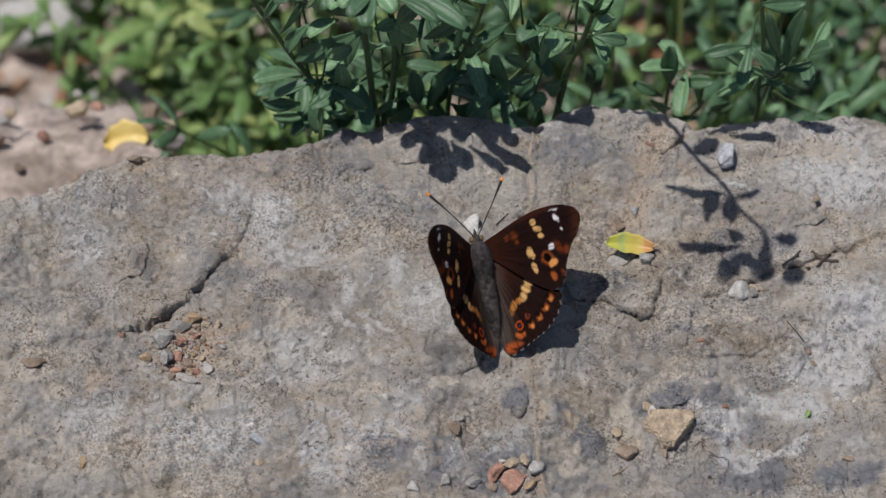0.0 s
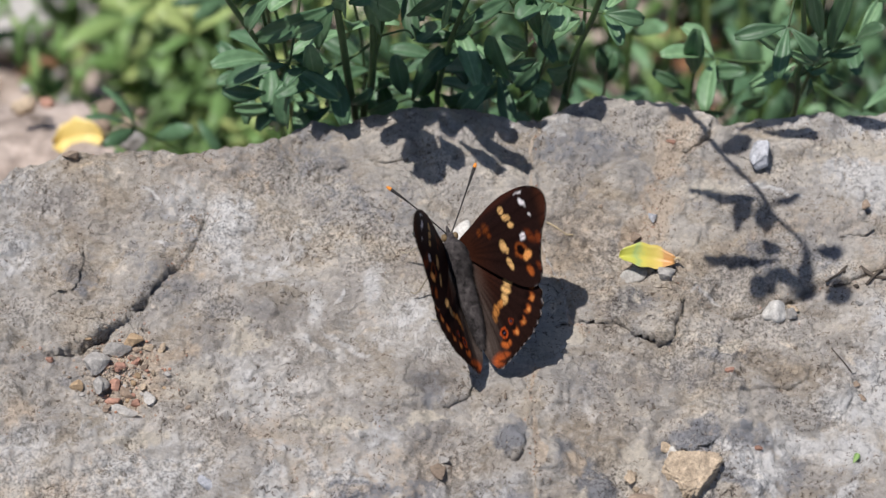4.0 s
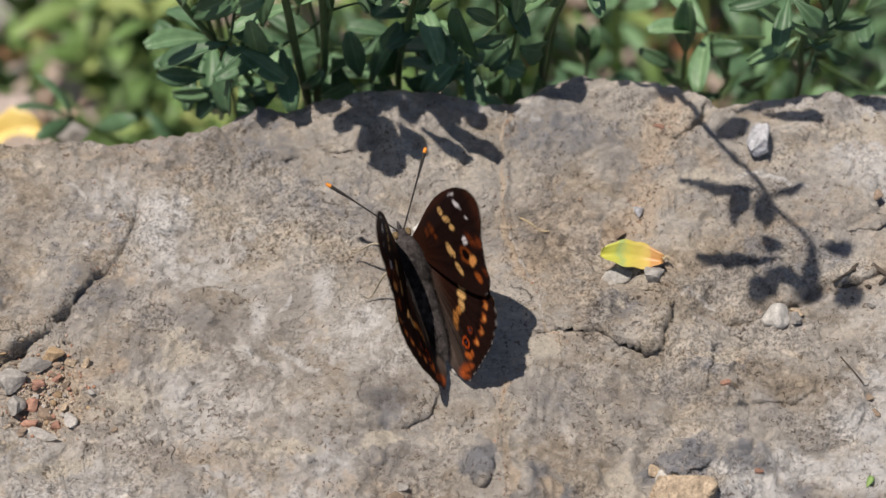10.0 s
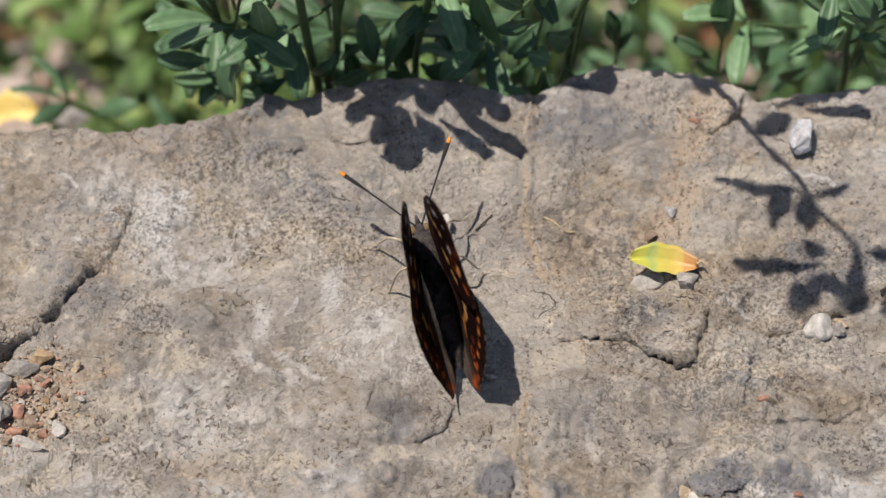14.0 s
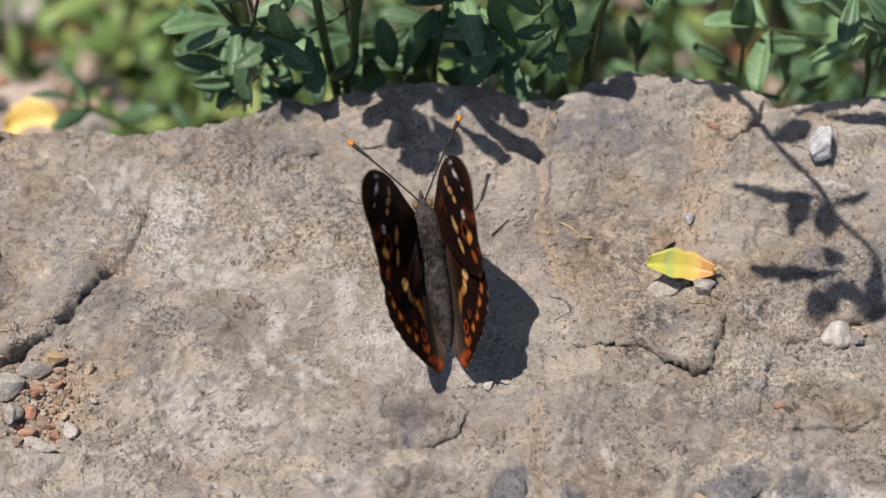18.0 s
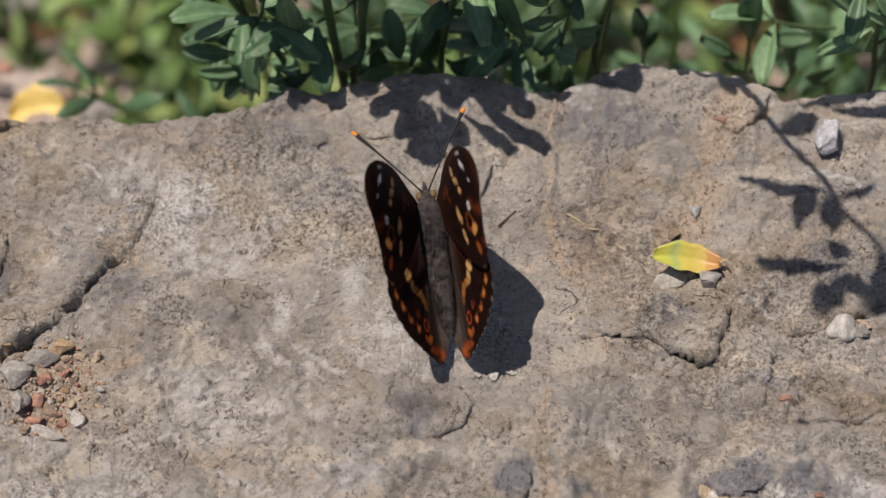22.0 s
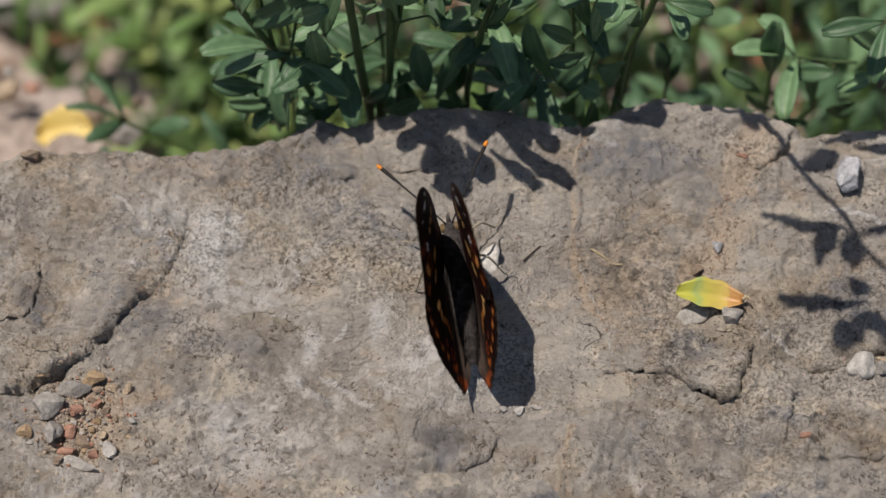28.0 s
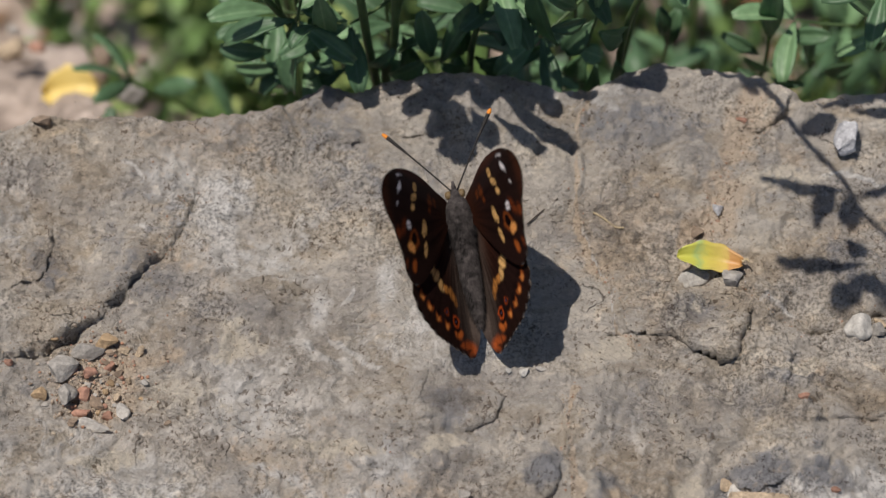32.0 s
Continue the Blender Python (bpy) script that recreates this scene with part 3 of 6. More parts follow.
def rock_marks(x, y):
    wx, wy = x + 1.6 * fbm(x, y, 7, 3, 70), y + 1.6 * fbm(x, y, 7, 3, 75)

    def spot(cx, cy, rx, ry):
        return np.exp(-((((wx - cx) / rx) ** 2 + ((wy - cy) / ry) ** 2) ** 1.3))

    tan = np.zeros_like(x)
    for pts, w in SEAMS:
        tan = np.maximum(tan, 0.78 * np.exp(-((to_polyline(wx, wy, pts)[0] / (w * 0.8)) ** 2)) * (1 + 0.6 * fbm(x, y, 6, 2, 79)))
    tan = np.maximum(tan, 0.78 * np.exp(-((to_polyline(wx, wy, GROOVE)[0] / 4.0) ** 2)) * (1 + 0.7 * fbm(x, y, 5, 3, 77)))
    for cx, cy, rx, ry, k in [(-72, -28, 9, 9, 0.8), (-62, -23, 8, 2.5, 0.5), (63, -21, 4, 2.5, 0.6), (26, -51, 4, 4, 0.6), (40, -55, 6, 5, 0.5),
                              (-95, -38, 6, 3, 0.5), (-40, -40, 9, 4, 0.4), (-85, -55, 12, 5, 0.4), (95, 30, 20, 6, 0.42), (60, 22, 5, 7, 0.4)]:
        tan = np.maximum(tan, k * spot(cx, cy, rx, ry))
    tan = np.maximum(tan, 0.28 * smooth(0.15, 0.9, fbm(x, y, 26, 4, 100)))
    pale = 0.33 * smooth(0.15, 0.9, fbm(x, y, 19, 4, 110))
    for cx, cy, rx, ry, k in [(66, -50, 7, 5, 0.8), (75, -44, 8, 4, 0.7), (88, -35, 9, 10, 0.62), (-22, -51, 14, 4, 0.75), (-30, -12, 3, 6, 0.6), (103, 25, 22, 18, 0.72), (-52, 10, 8, 9, 0.6), (-50, 0, 6, 7, 0.55), (-12, -14, 9, 8, 0.45), (100, -20, 16, 14, 0.5), (-42, -2, 14, 8, 0.48), (-42, -30, 24, 14, 0.5), (-20, -44, 18, 8, 0.44)]:
        pale = np.maximum(pale, k * spot(cx, cy, rx, ry))
    for cx, cy, rx, ry, k in [(-70, -52, 26, 14, 0.52), (-98, -48, 16, 12, 0.5), (-100, 2, 14, 10, 0.45), (8, -55, 16, 6, 0.4), (28, -36, 12, 6, 0.38), (-35, -58, 10, 8, 0.7), (-60, 16, 7, 9, 0.5), (-18, -8, 4, 7, 0.6), (-8, -12, 5, 6, 0.6)]:
        pale = np.maximum(pale, k * spot(cx, cy, rx, ry))
    for pts in PALE_LINES:
        d, s, nx, ny, w = along(wx, wy, pts)
        pale = np.maximum(pale, 0.8 * np.exp(-((d / 0.5) ** 2)) * w)
    for k, pts in enumerate(PALE_STREAKS):
        d, s, nx, ny, w = along(wx, wy, pts)
        pale = np.maximum(pale, 0.85 * np.exp(-((d / 1.7) ** 2)) * w * (0.8 + 0.5 * fbm(x, y, 3, 2, 180 + k)))
    for cx, cy, rx, ry, k in [(-34, -61, 7, 8, 0.6), (96, -34, 12, 10, 0.75), (105, -21, 12, 12, 0.7), (86, -47, 9, 6, 0.65), (69, -59, 8, 6, 0.5)]:
        pale = np.maximum(pale, k * spot(cx, cy, rx, ry))
    slate = 0.3 * smooth(0.2, 0.9, fbm(x, y, 15, 4, 120))
    for cx, cy, rx, ry, k in [(-6, -30, 5, 5, 0.55), (12, -44, 3, 4.5, 0.7), (54, -45, 7, 4, 0.65), (64, -45, 8, 4, 0.55), (-8, -57, 9, 5, 0.6), (40, -11, 7, 4, 0.5),
                              (46, -46, 4, 3, 0.5), (84, 2, 9, 7, 0.4), (30, 30, 12, 8, 0.45), (-84, -4, 5, 9, 0.45), (24, -48, 5, 8, 0.5), (60, -23, 8, 5, 0.45), (70, 0, 5, 10, 0.4)]:
        slate = np.maximum(slate, k * spot(cx, cy, rx, ry))
    for cx, cy, rx, ry, k in [(-20, -56, 9, 6, 0.75), (0, -62, 17, 8, 0.6), (67, -52, 9, 6, 0.65), (71, -65, 12, 5, 0.7), (30, -55, 5, 6, 0.65), (26, -66, 10, 5, 0.6), (96, -65, 12, 5, 0.5), (52, -44, 6, 4, 0.75)]:
        slate = np.maximum(slate, k * spot(cx, cy, rx, ry) * (1 + 0.4 * fbm(x, y, 6, 3, 190)))
    return np.stack([tan, pale, slate], -1)


def rock_wear(x, y):
    """Brown pitted patches and cream worn ones."""
    wx, wy = x + 1.8 * fbm(x, y, 6, 3, 71), y + 1.8 * fbm(x, y, 6, 3, 76)

    def spots(rows):
        out = np.zeros_like(x)
        for cx, cy, rx, ry, k in rows:
            out = np.maximum(out, k * np.exp(-((((wx - cx) / rx) ** 2 + ((wy - cy) / ry) ** 2) ** 1.4)))
        return out

    brown = np.maximum(spots([(74, -28, 13, 6, 0.5), (84, -31, 8, 4, 0.55), (66, -26, 6, 3, 0.5), (-5, -30, 8, 5, 0.6), (30, 8, 14, 16, 0.6), (36, -14, 9, 7, 0.55), (62, 2, 10, 8, 0.5), (58, -30, 9, 6, 0.5), (-84, -5, 10, 9, 0.55), (0, -50, 18, 8, 0.5), (30, -42, 12, 12, 0.5),
                              (-62, -2, 6, 5, 0.5), (78, 8, 8, 6, 0.45), (-32, -24, 10, 5, 0.5), (40, -30, 10, 6, 0.45)]), 0.42 * smooth(0.15, 0.85, fbm(x, y, 30, 4, 140)))
    cream = np.maximum(spots([(-27, -41, 9, 2.2, 0.7), (-7, -39, 6, 1.4, 0.6), (-113, -35, 8, 3, 0.7), (-105, -41, 6, 4, 0.6), (-70, -44, 9, 2, 0.6), (40, -50, 5, 8, 0.55), (26, -60, 4, 5, 0.8), (62, -22, 5, 2.4, 0.75),
                              (-46, -20, 8, 6, 0.5), (-56, -30, 10, 6, 0.45), (60, 18, 12, 4, 0.5), (95, 30, 16, 5, 0.5), (-98, -60, 10, 5, 0.5), (24, -20, 8, 4, 0.5)]), 0.3 * smooth(0.35, 0.95, fbm(x + 0.3 * y, y * 1.6, 18, 4, 145)))
    return np.stack([brown, cream, 0 * x], -1)


def surface(x, y):
    """The rock's top at a place in metres."""
    return float(rock_height(np.array([x * 1000.0]), np.array([y * 1000.0]))[0]) / 1000


GROUND = -0.35


def rock():
    xs = np.concatenate([np.linspace(-300, -126, 40), np.arange(-125, 125, 0.45), np.linspace(126, 300, 40)])
    e = edge_y(xs)
    rows = []
    # front face, top, rounded far edge, back face
    for k in range(12):
        u = k / 12
        rows.append(np.stack([xs, np.full_like(xs, -235 - 25 * math.sin(u * 1.57)), -370 + 358 * u + 0 * xs], -1))
    ys = np.concatenate([np.linspace(-235, -84, 40), np.arange(-83, 26, 0.45)])
    flat = 26.0
    for y in ys:
        yy = y + np.maximum(0, (y + 83) / (flat + 83)) * (e - 4 - flat)
        rows.append(np.stack([xs, yy, rock_height(xs, yy) - 12 * math.exp(-(y + 235) / 9.0)], -1))
    base = rows[-1]
    for k in range(1, 21):
        a = k / 20 * 1.45
        yy = base[:, 1] + 4.5 * math.sin(a)
        rows.append(np.stack([xs, yy, base[:, 2] * 0 + rock_height(xs, yy) * (1 - 0.3 * k / 20) - 4.5 * (1 - math.cos(a))], -1))
    last = rows[-1]
    for k in range(1, 24):
        rows.append(np.stack([xs, last[:, 1] + 0.6 * k + 3 * fbm(xs, 0 * xs + 7.0 * k, 22, 3, 130), last[:, 2] - 15.4 * k], -1))
    P = np.array(rows)
    # the boulder rounds off to both sides, out of view
    P[..., 2] = np.maximum(P[..., 2] - 350 * np.clip((np.abs(P[..., 0]) - 140) / 160, 0, 1) ** 2.2, -370)
    marks, wear = rock_marks(P[..., 0], P[..., 1]), rock_wear(P[..., 0], P[..., 1])
    ox, oy = overhang(P[..., 0], P[..., 1])
    P[..., 0] += ox
    P[..., 1] += oy
    me = grid_mesh("boulder", P / 1000, ROCK)
    colour_layer(me, "marks", marks.reshape(-1, 3))
    colour_layer(me, "wear", wear.reshape(-1, 3))
    return tagged(new("boulder", me), "weathered grey limestone boulder with cracks and tan dirt", "rock")


rock()

# ---- ground behind ----
gx = np.concatenate([-np.geomspace(400, 0.5, 40), np.linspace(-0.48, 0.48, 120), np.geomspace(0.5, 400, 40)])
gy = np.concatenate([-np.geomspace(400, 0.42, 40), np.linspace(-0.4, 0.7, 110), np.geomspace(0.75, 400, 40)])
GX, GY = np.meshgrid(gx, gy)
GZ = GROUND + 0.012 * fbm(GX, GY, 0.12, 4, 200) * np.exp(-(GX**2 + GY**2) / 8)
ground = new("ground", grid_mesh("ground", np.stack([GX, GY, GZ], -1), SOIL))
tagged(ground, "dry brown soil with stones and weeds", "ground", kind="structure")

# ---- leaves and plants ----
def leaflet_mesh(name, length, width, material, fold=0.25, bend=0.25, seed=0, blunt=0.72, n=9, m=5):
    """An obovate leaflet, folded along its midrib, with a rounded, notched tip; its stalk end at the origin, along +y."""
    r = random.Random(seed)
    top = []
    for i in range(n):
        u = i / (n - 1)
        w = width / 2 * math.sin(math.pi * (0.035 + 0.87 * u ** (2.0 * blunt))) ** 0.8
        for j in range(m):
            v = j / (m - 1) * 2 - 1
            x = v * w
            y = length * (u - 0.03 * (1 - abs(v)) * (u > 0.95))
            z = fold * abs(x) + bend * length * (-(u - 0.3) ** 2 + 0.09) + r.uniform(-1, 1) * width * 0.02
            top.append(Vector((x, y, z)))
    thick = width * 0.03
    verts = top + [p - Vector((0, 0, thick)) for p in top]
    faces = []
    for i in range(n - 1):
        for j in range(m - 1):
            a = i * m + j
            faces.append((a, a + 1, a + m + 1, a + m))
            b = a + n * m
            faces.append((b, b + m, b + m + 1, b + 1))
    ring = [j for j in range(m)] + [i * m + m - 1 for i in range(1, n)] + [(n - 1) * m + j for j in range(m - 2, -1, -1)] + [i * m for i in range(n - 2, 0, -1)]
    for a, b in zip(ring, ring[1:] + ring[:1]):
        faces.append((b, a, a + n * m, b + n * m))
    return mesh_of(name, verts, faces, material)


LEAFLETS = [leaflet_mesh("leaflet", 0.0115, 0.0047, LEAF, 0.55, 0.35, 1), leaflet_mesh("leaflet", 0.013, 0.0056, LEAF, 0.42, 0.3, 2),
            leaflet_mesh("leaflet", 0.0098, 0.0054, LEAF, 0.5, 0.4, 3, 0.85), leaflet_mesh("leaflet", 0.015, 0.0055, LEAF, 0.3, 0.35, 4, 0.62)]


def frame_along(p, way, up=Vector((0, 0, 1)), roll=0.0):
    y = Vector(way).normalized()
    x = y.cross(up)
    x = x.normalized() if x.length > 1e-4 else Vector((1, 0, 0))
    z = x.cross(y)
    return Matrix.Translation(p) @ Matrix((x, y, z)).transposed().to_4x4() @ Matrix.Rotation(roll, 4, "Y")


def trifoliate(plant, p, way, size, rnd, stalk=0.008, wide=0.86):
    """Three leaflets on a short stalk from p."""
    p, way = Vector(p), Vector(way).normalized()
    q = p + way * stalk * size
    part("leaf_stalk", tube("leaf_stalk", [p, p + (q - p) * 0.5 + Vector((0, 0, -0.0006)), q], [0.00042, 0.00036, 0.0003], STEM, 5), plant)
    side = way.cross(Vector((0, 0, 1)))
    side = side.normalized() if side.length > 1e-3 else Vector((1, 0, 0))
    for k, a in enumerate((-1, 0, 1)):
        d = way * (0.5 if a else 1.0) + side * a * rnd.uniform(0.7, 1.0) + Vector((0, 0, rnd.uniform(-0.35, 0.3)))
        m = frame_along(q + d.normalized() * 0.0006, d, roll=rnd.uniform(-0.5, 0.5)) @ Matrix.Diagonal((size * wide, size * 0.92, size * 0.85, 1))
        part("leaflet", rnd.choice(LEAFLETS), plant, m=m)


def mm(*p):
    return tuple(v / 1000 for v in p)


# stems: places in millimetres, and single leaflets (root x, z, tip x, z, width) near the plane just behind the rock's edge
def single_leaflets(plant, rows, depth, rnd):
    for bx, bz, tx, tz, w in rows:
        off = rnd.uniform(-2.5, 3.5)
        root, tip = Vector(mm(bx, depth + off, bz)) - plant.location, Vector(mm(tx, depth + off + rnd.uniform(-5, 2), tz)) - plant.location
        way = tip - root
        m = frame_along(root, way, Vector((rnd.uniform(-0.6, 0.3), -0.75, 0.6)), rnd.uniform(-0.4, 0.4)) @ Matrix.Diagonal((w * 1.5 / 5.6, way.length / 0.013, 1.0, 1))
        part("leaflet", rnd.choice(LEAFLETS[:2]), plant, m=m)


def near_plant(lines, rows, seed, depth=49.0):
    """A clover plant: its stems (points in mm, root first, and a radius) and its leaflets."""
    rnd = random.Random(seed)
    plant = tagged(new("clover_plant"), "green clover plant with bluish three-part leaves behind the rock", "plant", "clover plants behind the rock")
    plant.location = mm(*lines[0][0][0])
    for pts, radius in lines:
        n = len(pts)
        part("stem", tube("stem", [Vector(mm(*p)) - plant.location for p in pts], [radius / 1000 * (1 - 0.35 * k / (n - 1)) for k in range(n)], STEM, 8), plant)
    single_leaflets(plant, rows, depth, rnd)
    return plant


near_plant([([(-31, 54, -62), (-34, 50, -18), (-36, 49, -5), (-41, 49, 7), (-46, 49.5, 19), (-52, 51, 35), (-57, 53, 48), (-62, 56, 62)], 0.85), ([(-41, 49, 7), (-43, 51, 26), (-42, 52, 44), (-43, 55, 60)], 0.5)],
           [(-40, 34, -47, 26, 2.7), (-25, 30, -48, 16, 4.3), (-37, 45, -40, 35, 2.4), (-43, 46, -41, 40, 1.9), (-40, -8, -54, -11, 3.0), (-44, -3, -55, 1, 3.5), (-40, -8, -45, -26, 3.5),
            (-40, -7, -38, 13, 1.1), (-45, -2, -54, -6, 2.7), (-30, -8, -36, 7, 3.5), (-32, -1, -32, 22, 3.2), (-52, 35, -46, 47, 2.2), (-48, 26, -40, 44, 1.7), (-58, 50, -72, 46, 4.2), (-56, 50, -66, 60, 4.0)], 41)
near_plant([([(-22, 53, -62), (-23, 49, -18), (-24, 49, -4), (-25, 49, 16), (-26, 50, 32), (-27, 52, 45), (-28, 56, 68)], 1.1)],
           [(-24, 26, -25, 36, 3.7), (-31, 10, -28, 26, 3.8), (-29, -10, -37, -12, 2.4), (-28, -9, -27, 5, 1.9), (-28, 35, -35, 49, 4.5), (-36, 21, -30, 28, 2.8), (-24, -12, -31, -18, 2.6),
            (-24, -8, -19, 1, 2.2), (-34, 16, -38, 23, 2.2), (-27, 48, -36, 58, 4.4), (-27, 50, -19, 62, 4.2)], 42)
near_plant([([(-20, 54, -62), (-21, 50, -18), (-19, 49, -5), (-18, 49, 11), (-18, 50, 30), (-20, 52, 45), (-22, 56, 70)], 1.05), ([(-18, 49, 8), (-16, 50, 20), (-14, 51, 35), (-11, 52, 46), (-7, 54, 62)], 0.72),
            ([(-16, 49, 18), (-13, 48, 21), (-10, 47.5, 22.5), (-8.5, 47, 20)], 0.3)],
           [(-17, 37, -11, 48, 3.7), (-16, 18, -18, 36, 3.2), (-9, 21, -5, 11, 1.7), (-11, -5, -13, 11, 3.7), (-9, -8, -3, 13, 2.8), (-18, -8, -12, 3, 1.7), (-17, -4, -15, -14, 3.2), (-7, -14, -4, -1, 3.9),
            (-20, -12, -13, -8, 3.2), (-23, 32, -16, 36, 2.8), (-10, 23, 1, 40, 3.0), (-12, 24, -17, 36, 3.9), (-9, 37, 0, 43, 3.0), (-11, 41, -5, 52, 3.2), (-22, 46, -13, 49, 3.6)], 43)
near_plant([([(-2, 55, -62), (-3, 50, -14), (-2, 49, 2), (0, 49, 16), (4, 50, 33), (7, 52, 46), (11, 55, 64)], 0.78)],
           [(-2, 21, 0, 36, 1.5), (12, -3, -1, -5, 3.2), (-2, -10, 5, -13, 2.8), (-3, -11, -9, -8, 3.0), (1, 16, 5, 28, 1.5), (-4, -13, -9, -17, 2.8), (8, 50, 16, 60, 3.6), (8, 48, 0, 58, 3.4)], 44)
# this one arches over the rock, above the view, and throws its shade on it
arching = near_plant([([(27, 55, -62), (28, 50, -13), (28, 49, -3), (29, 49, 10), (32, 49, 24), (34, 49, 38), (36, 48.5, 56), (38, 44, 66), (35, 39, 90), (33, 34, 120), (31, 28, 142), (30, 22, 165), (27, 14, 176)], 0.85),
                      ([(20, 53, -60), (21, 50, -14), (21, 48, 0), (22, 47, 12)], 0.5), ([(28, 55, -40), (31, 54, 12), (30.5, 55, 30), (31, 57, 56)], 0.5)],
                     [(15, -1, 8, 22, 4.8), (18, 12, 12, 23, 2.6), (21, 13, 17, 38, 2.7), (22, 14, 23, 30, 2.2), (20, 11, 14, 14, 2.2), (22, 11, 29, 20, 2.6), (28, 20, 30, 26, 1.5), (22, 6, 16, 0, 3.2), (23, 6, 29, 3, 4.8),
                      (19, -2, 24, -2, 3.0), (13, -4, 6, -8, 2.8), (21, -7, 18, -18, 3.9), (23, -8, 21, -21, 3.5), (27, -4, 29, -15, 3.0), (34, 38, 31, 47, 1.6), (34, 38, 35, 48, 1.1), (34, 40, 39, 47, 0.6)], 45)
near_plant([([(86, 54, -62), (85, 50, -16), (83, 49, 0), (82, 49, 15), (79, 50, 34), (77, 52, 47), (75, 55, 64)], 0.75), ([(83, 49, 0), (86, 48, 5), (89, 47, 10)], 0.4)],
           [(81, 5, 69, 21, 3.0), (82, 4, 70, -1, 2.5), (85, 9, 77, 19, 1.7), (84, 4, 89, 5, 1.9), (86, 9, 89, 13, 1.5), (88, 9, 96, 12, 1.9), (89, 9, 89, 36, 3.2), (87, 12, 81, 33, 2.6), (86, 0, 88, -10, 1.9),
            (83, 0, 83, -10, 2.2), (88, 0, 96, -6, 3.2), (77, 46, 68, 56, 3.4), (77, 44, 86, 52, 3.2)], 46)
near_plant([([(62, 74, -62), (62, 64, -38), (61, 62, -18)], 0.6), ([(41, 74, -62), (40, 66, -30), (39, 62, -12)], 0.5), ([(73, 76, -62), (73, 66, -38), (72, 62, -28)], 0.5)],
           [(61, -18, 59, 3, 3.5), (64, -18, 73, -10, 3.2), (59, -22, 50, -16, 2.6), (40, -28, 41, -17, 2.8), (63, -33, 57, -24, 1.3), (63, -33, 65, -24, 1.3), (63, -33, 69, -29, 1.5), (62, -34, 56, -32, 1.5),
            (38, -17, 37, -8, 2.4), (72, -36, 69, -19, 2.4), (75, -34, 79, -25, 2.6)], 47, 62.0)
# a taller plant leans over the rock from behind and casts the dense shade at its edge
leaning = near_plant([([(-44, 88, -348), (-46, 84, -30), (-44, 78, 40), (-38, 66, 64), (-26, 52, 66), (-10, 44, 66)], 0.8)], [], 48)


def hung_leaflets(plant, rows):
    """Leaflets spread flat towards the sun: root, tip (mm) and width."""
    for root, tip, w in rows:
        way = Vector(mm(*tip)) - Vector(mm(*root))
        m = frame_along(Vector(mm(*root)) - plant.location, way, Vector((-0.3, 0.1, 1))) @ Matrix.Diagonal((w / 5.6, way.length / 0.013, 1.0, 1))
        part("leaflet", LEAFLETS[1], plant, m=m)


hung_leaflets(leaning, [((-33, 42, 15), (-38, 37, 17), 3.5), ((-32, 46, 40), (-40, 41, 42), 4.8), ((-31, 46, 52), (-23, 44, 54), 6.5), ((-22, 46, 54), (-12, 46, 56), 6.5),
                        ((-12, 46, 52), (-3, 43, 54), 6.2), ((-28, 44, 56), (-34, 39, 58), 5.2), ((-29, 42, 60), (-24, 35, 62), 6.9), ((-25, 41, 64), (-31, 34, 66), 5.6),
                        ((-24, 39, 66), (-25, 27, 68), 6.2), ((-22, 38, 66), (-18, 31, 68), 5.2)])
hung_leaflets(leaning, [((-15, 42, 60), (0, 30, 62), 5.2), ((-17, 37, 64), (-7, 29, 66), 3.5), ((-18, 44, 58), (-8, 41, 60), 5.5), ((-2, 46, 52), (6, 43, 54), 4.4),
                        ((-23, 42, 58), (-33, 42, 60), 5.6), ((-23, 36, 66), (-29, 30, 68), 5.0), ((-30, 48, 50), (-36, 43, 52), 5.0), ((-21, 44, 62), (-17, 39, 64), 5.6),
                        ((-32, 43, 54), (-26, 40, 56), 5.2), ((-6, 44, 50), (-1, 39, 52), 4.2)])
hung_leaflets(leaning, [((-42, 47, 50), (-48, 45, 52), 5.6), ((-36, 49, 50), (-43, 46, 52), 6.3), ((-29, 50, 52), (-37, 48, 54), 7.0), ((-30, 48, 52), (-22, 47, 54), 7.7),
                        ((-21, 50, 54), (-30, 51, 56), 7.0), ((-22, 48, 54), (-13, 49, 56), 7.7), ((-12, 50, 54), (-21, 52, 56), 6.3), ((-13, 48, 54), (-4, 48, 56), 7.3),
                        ((-3, 50, 52), (-12, 50, 54), 6.3), ((-3, 48, 52), (4, 46, 54), 5.9), ((6, 50, 50), (-1, 50, 52), 4.9), ((-27, 45, 58), (-19, 44, 60), 7.0),
                        ((-10, 48, 56), (-15, 44, 58), 6.2), ((21, 50, 30), (15, 45, 32), 6.3), ((25, 49, 30), (24, 42, 32), 5.6)])
hung_leaflets(arching, [((33, 46, 72), (29, 50, 74), 2.4), ((30, 49, 70), (42, 50, 72), 3.2), ((40, 48, 76), (63, 49, 78), 3.0), ((42, 45, 80), (54, 48, 82), 3.0),
                        ((47, 45, 85), (60, 43, 87), 3.5), ((35, 39, 90), (42, 44, 92), 4.3), ((33, 30, 128), (15, 33, 130), 2.7), ((33, 31, 130), (40, 33, 132), 2.4),
                        ((29, 31, 131), (24, 27, 133), 4.6), ((26, 29, 131), (24, 24, 133), 2.2)])
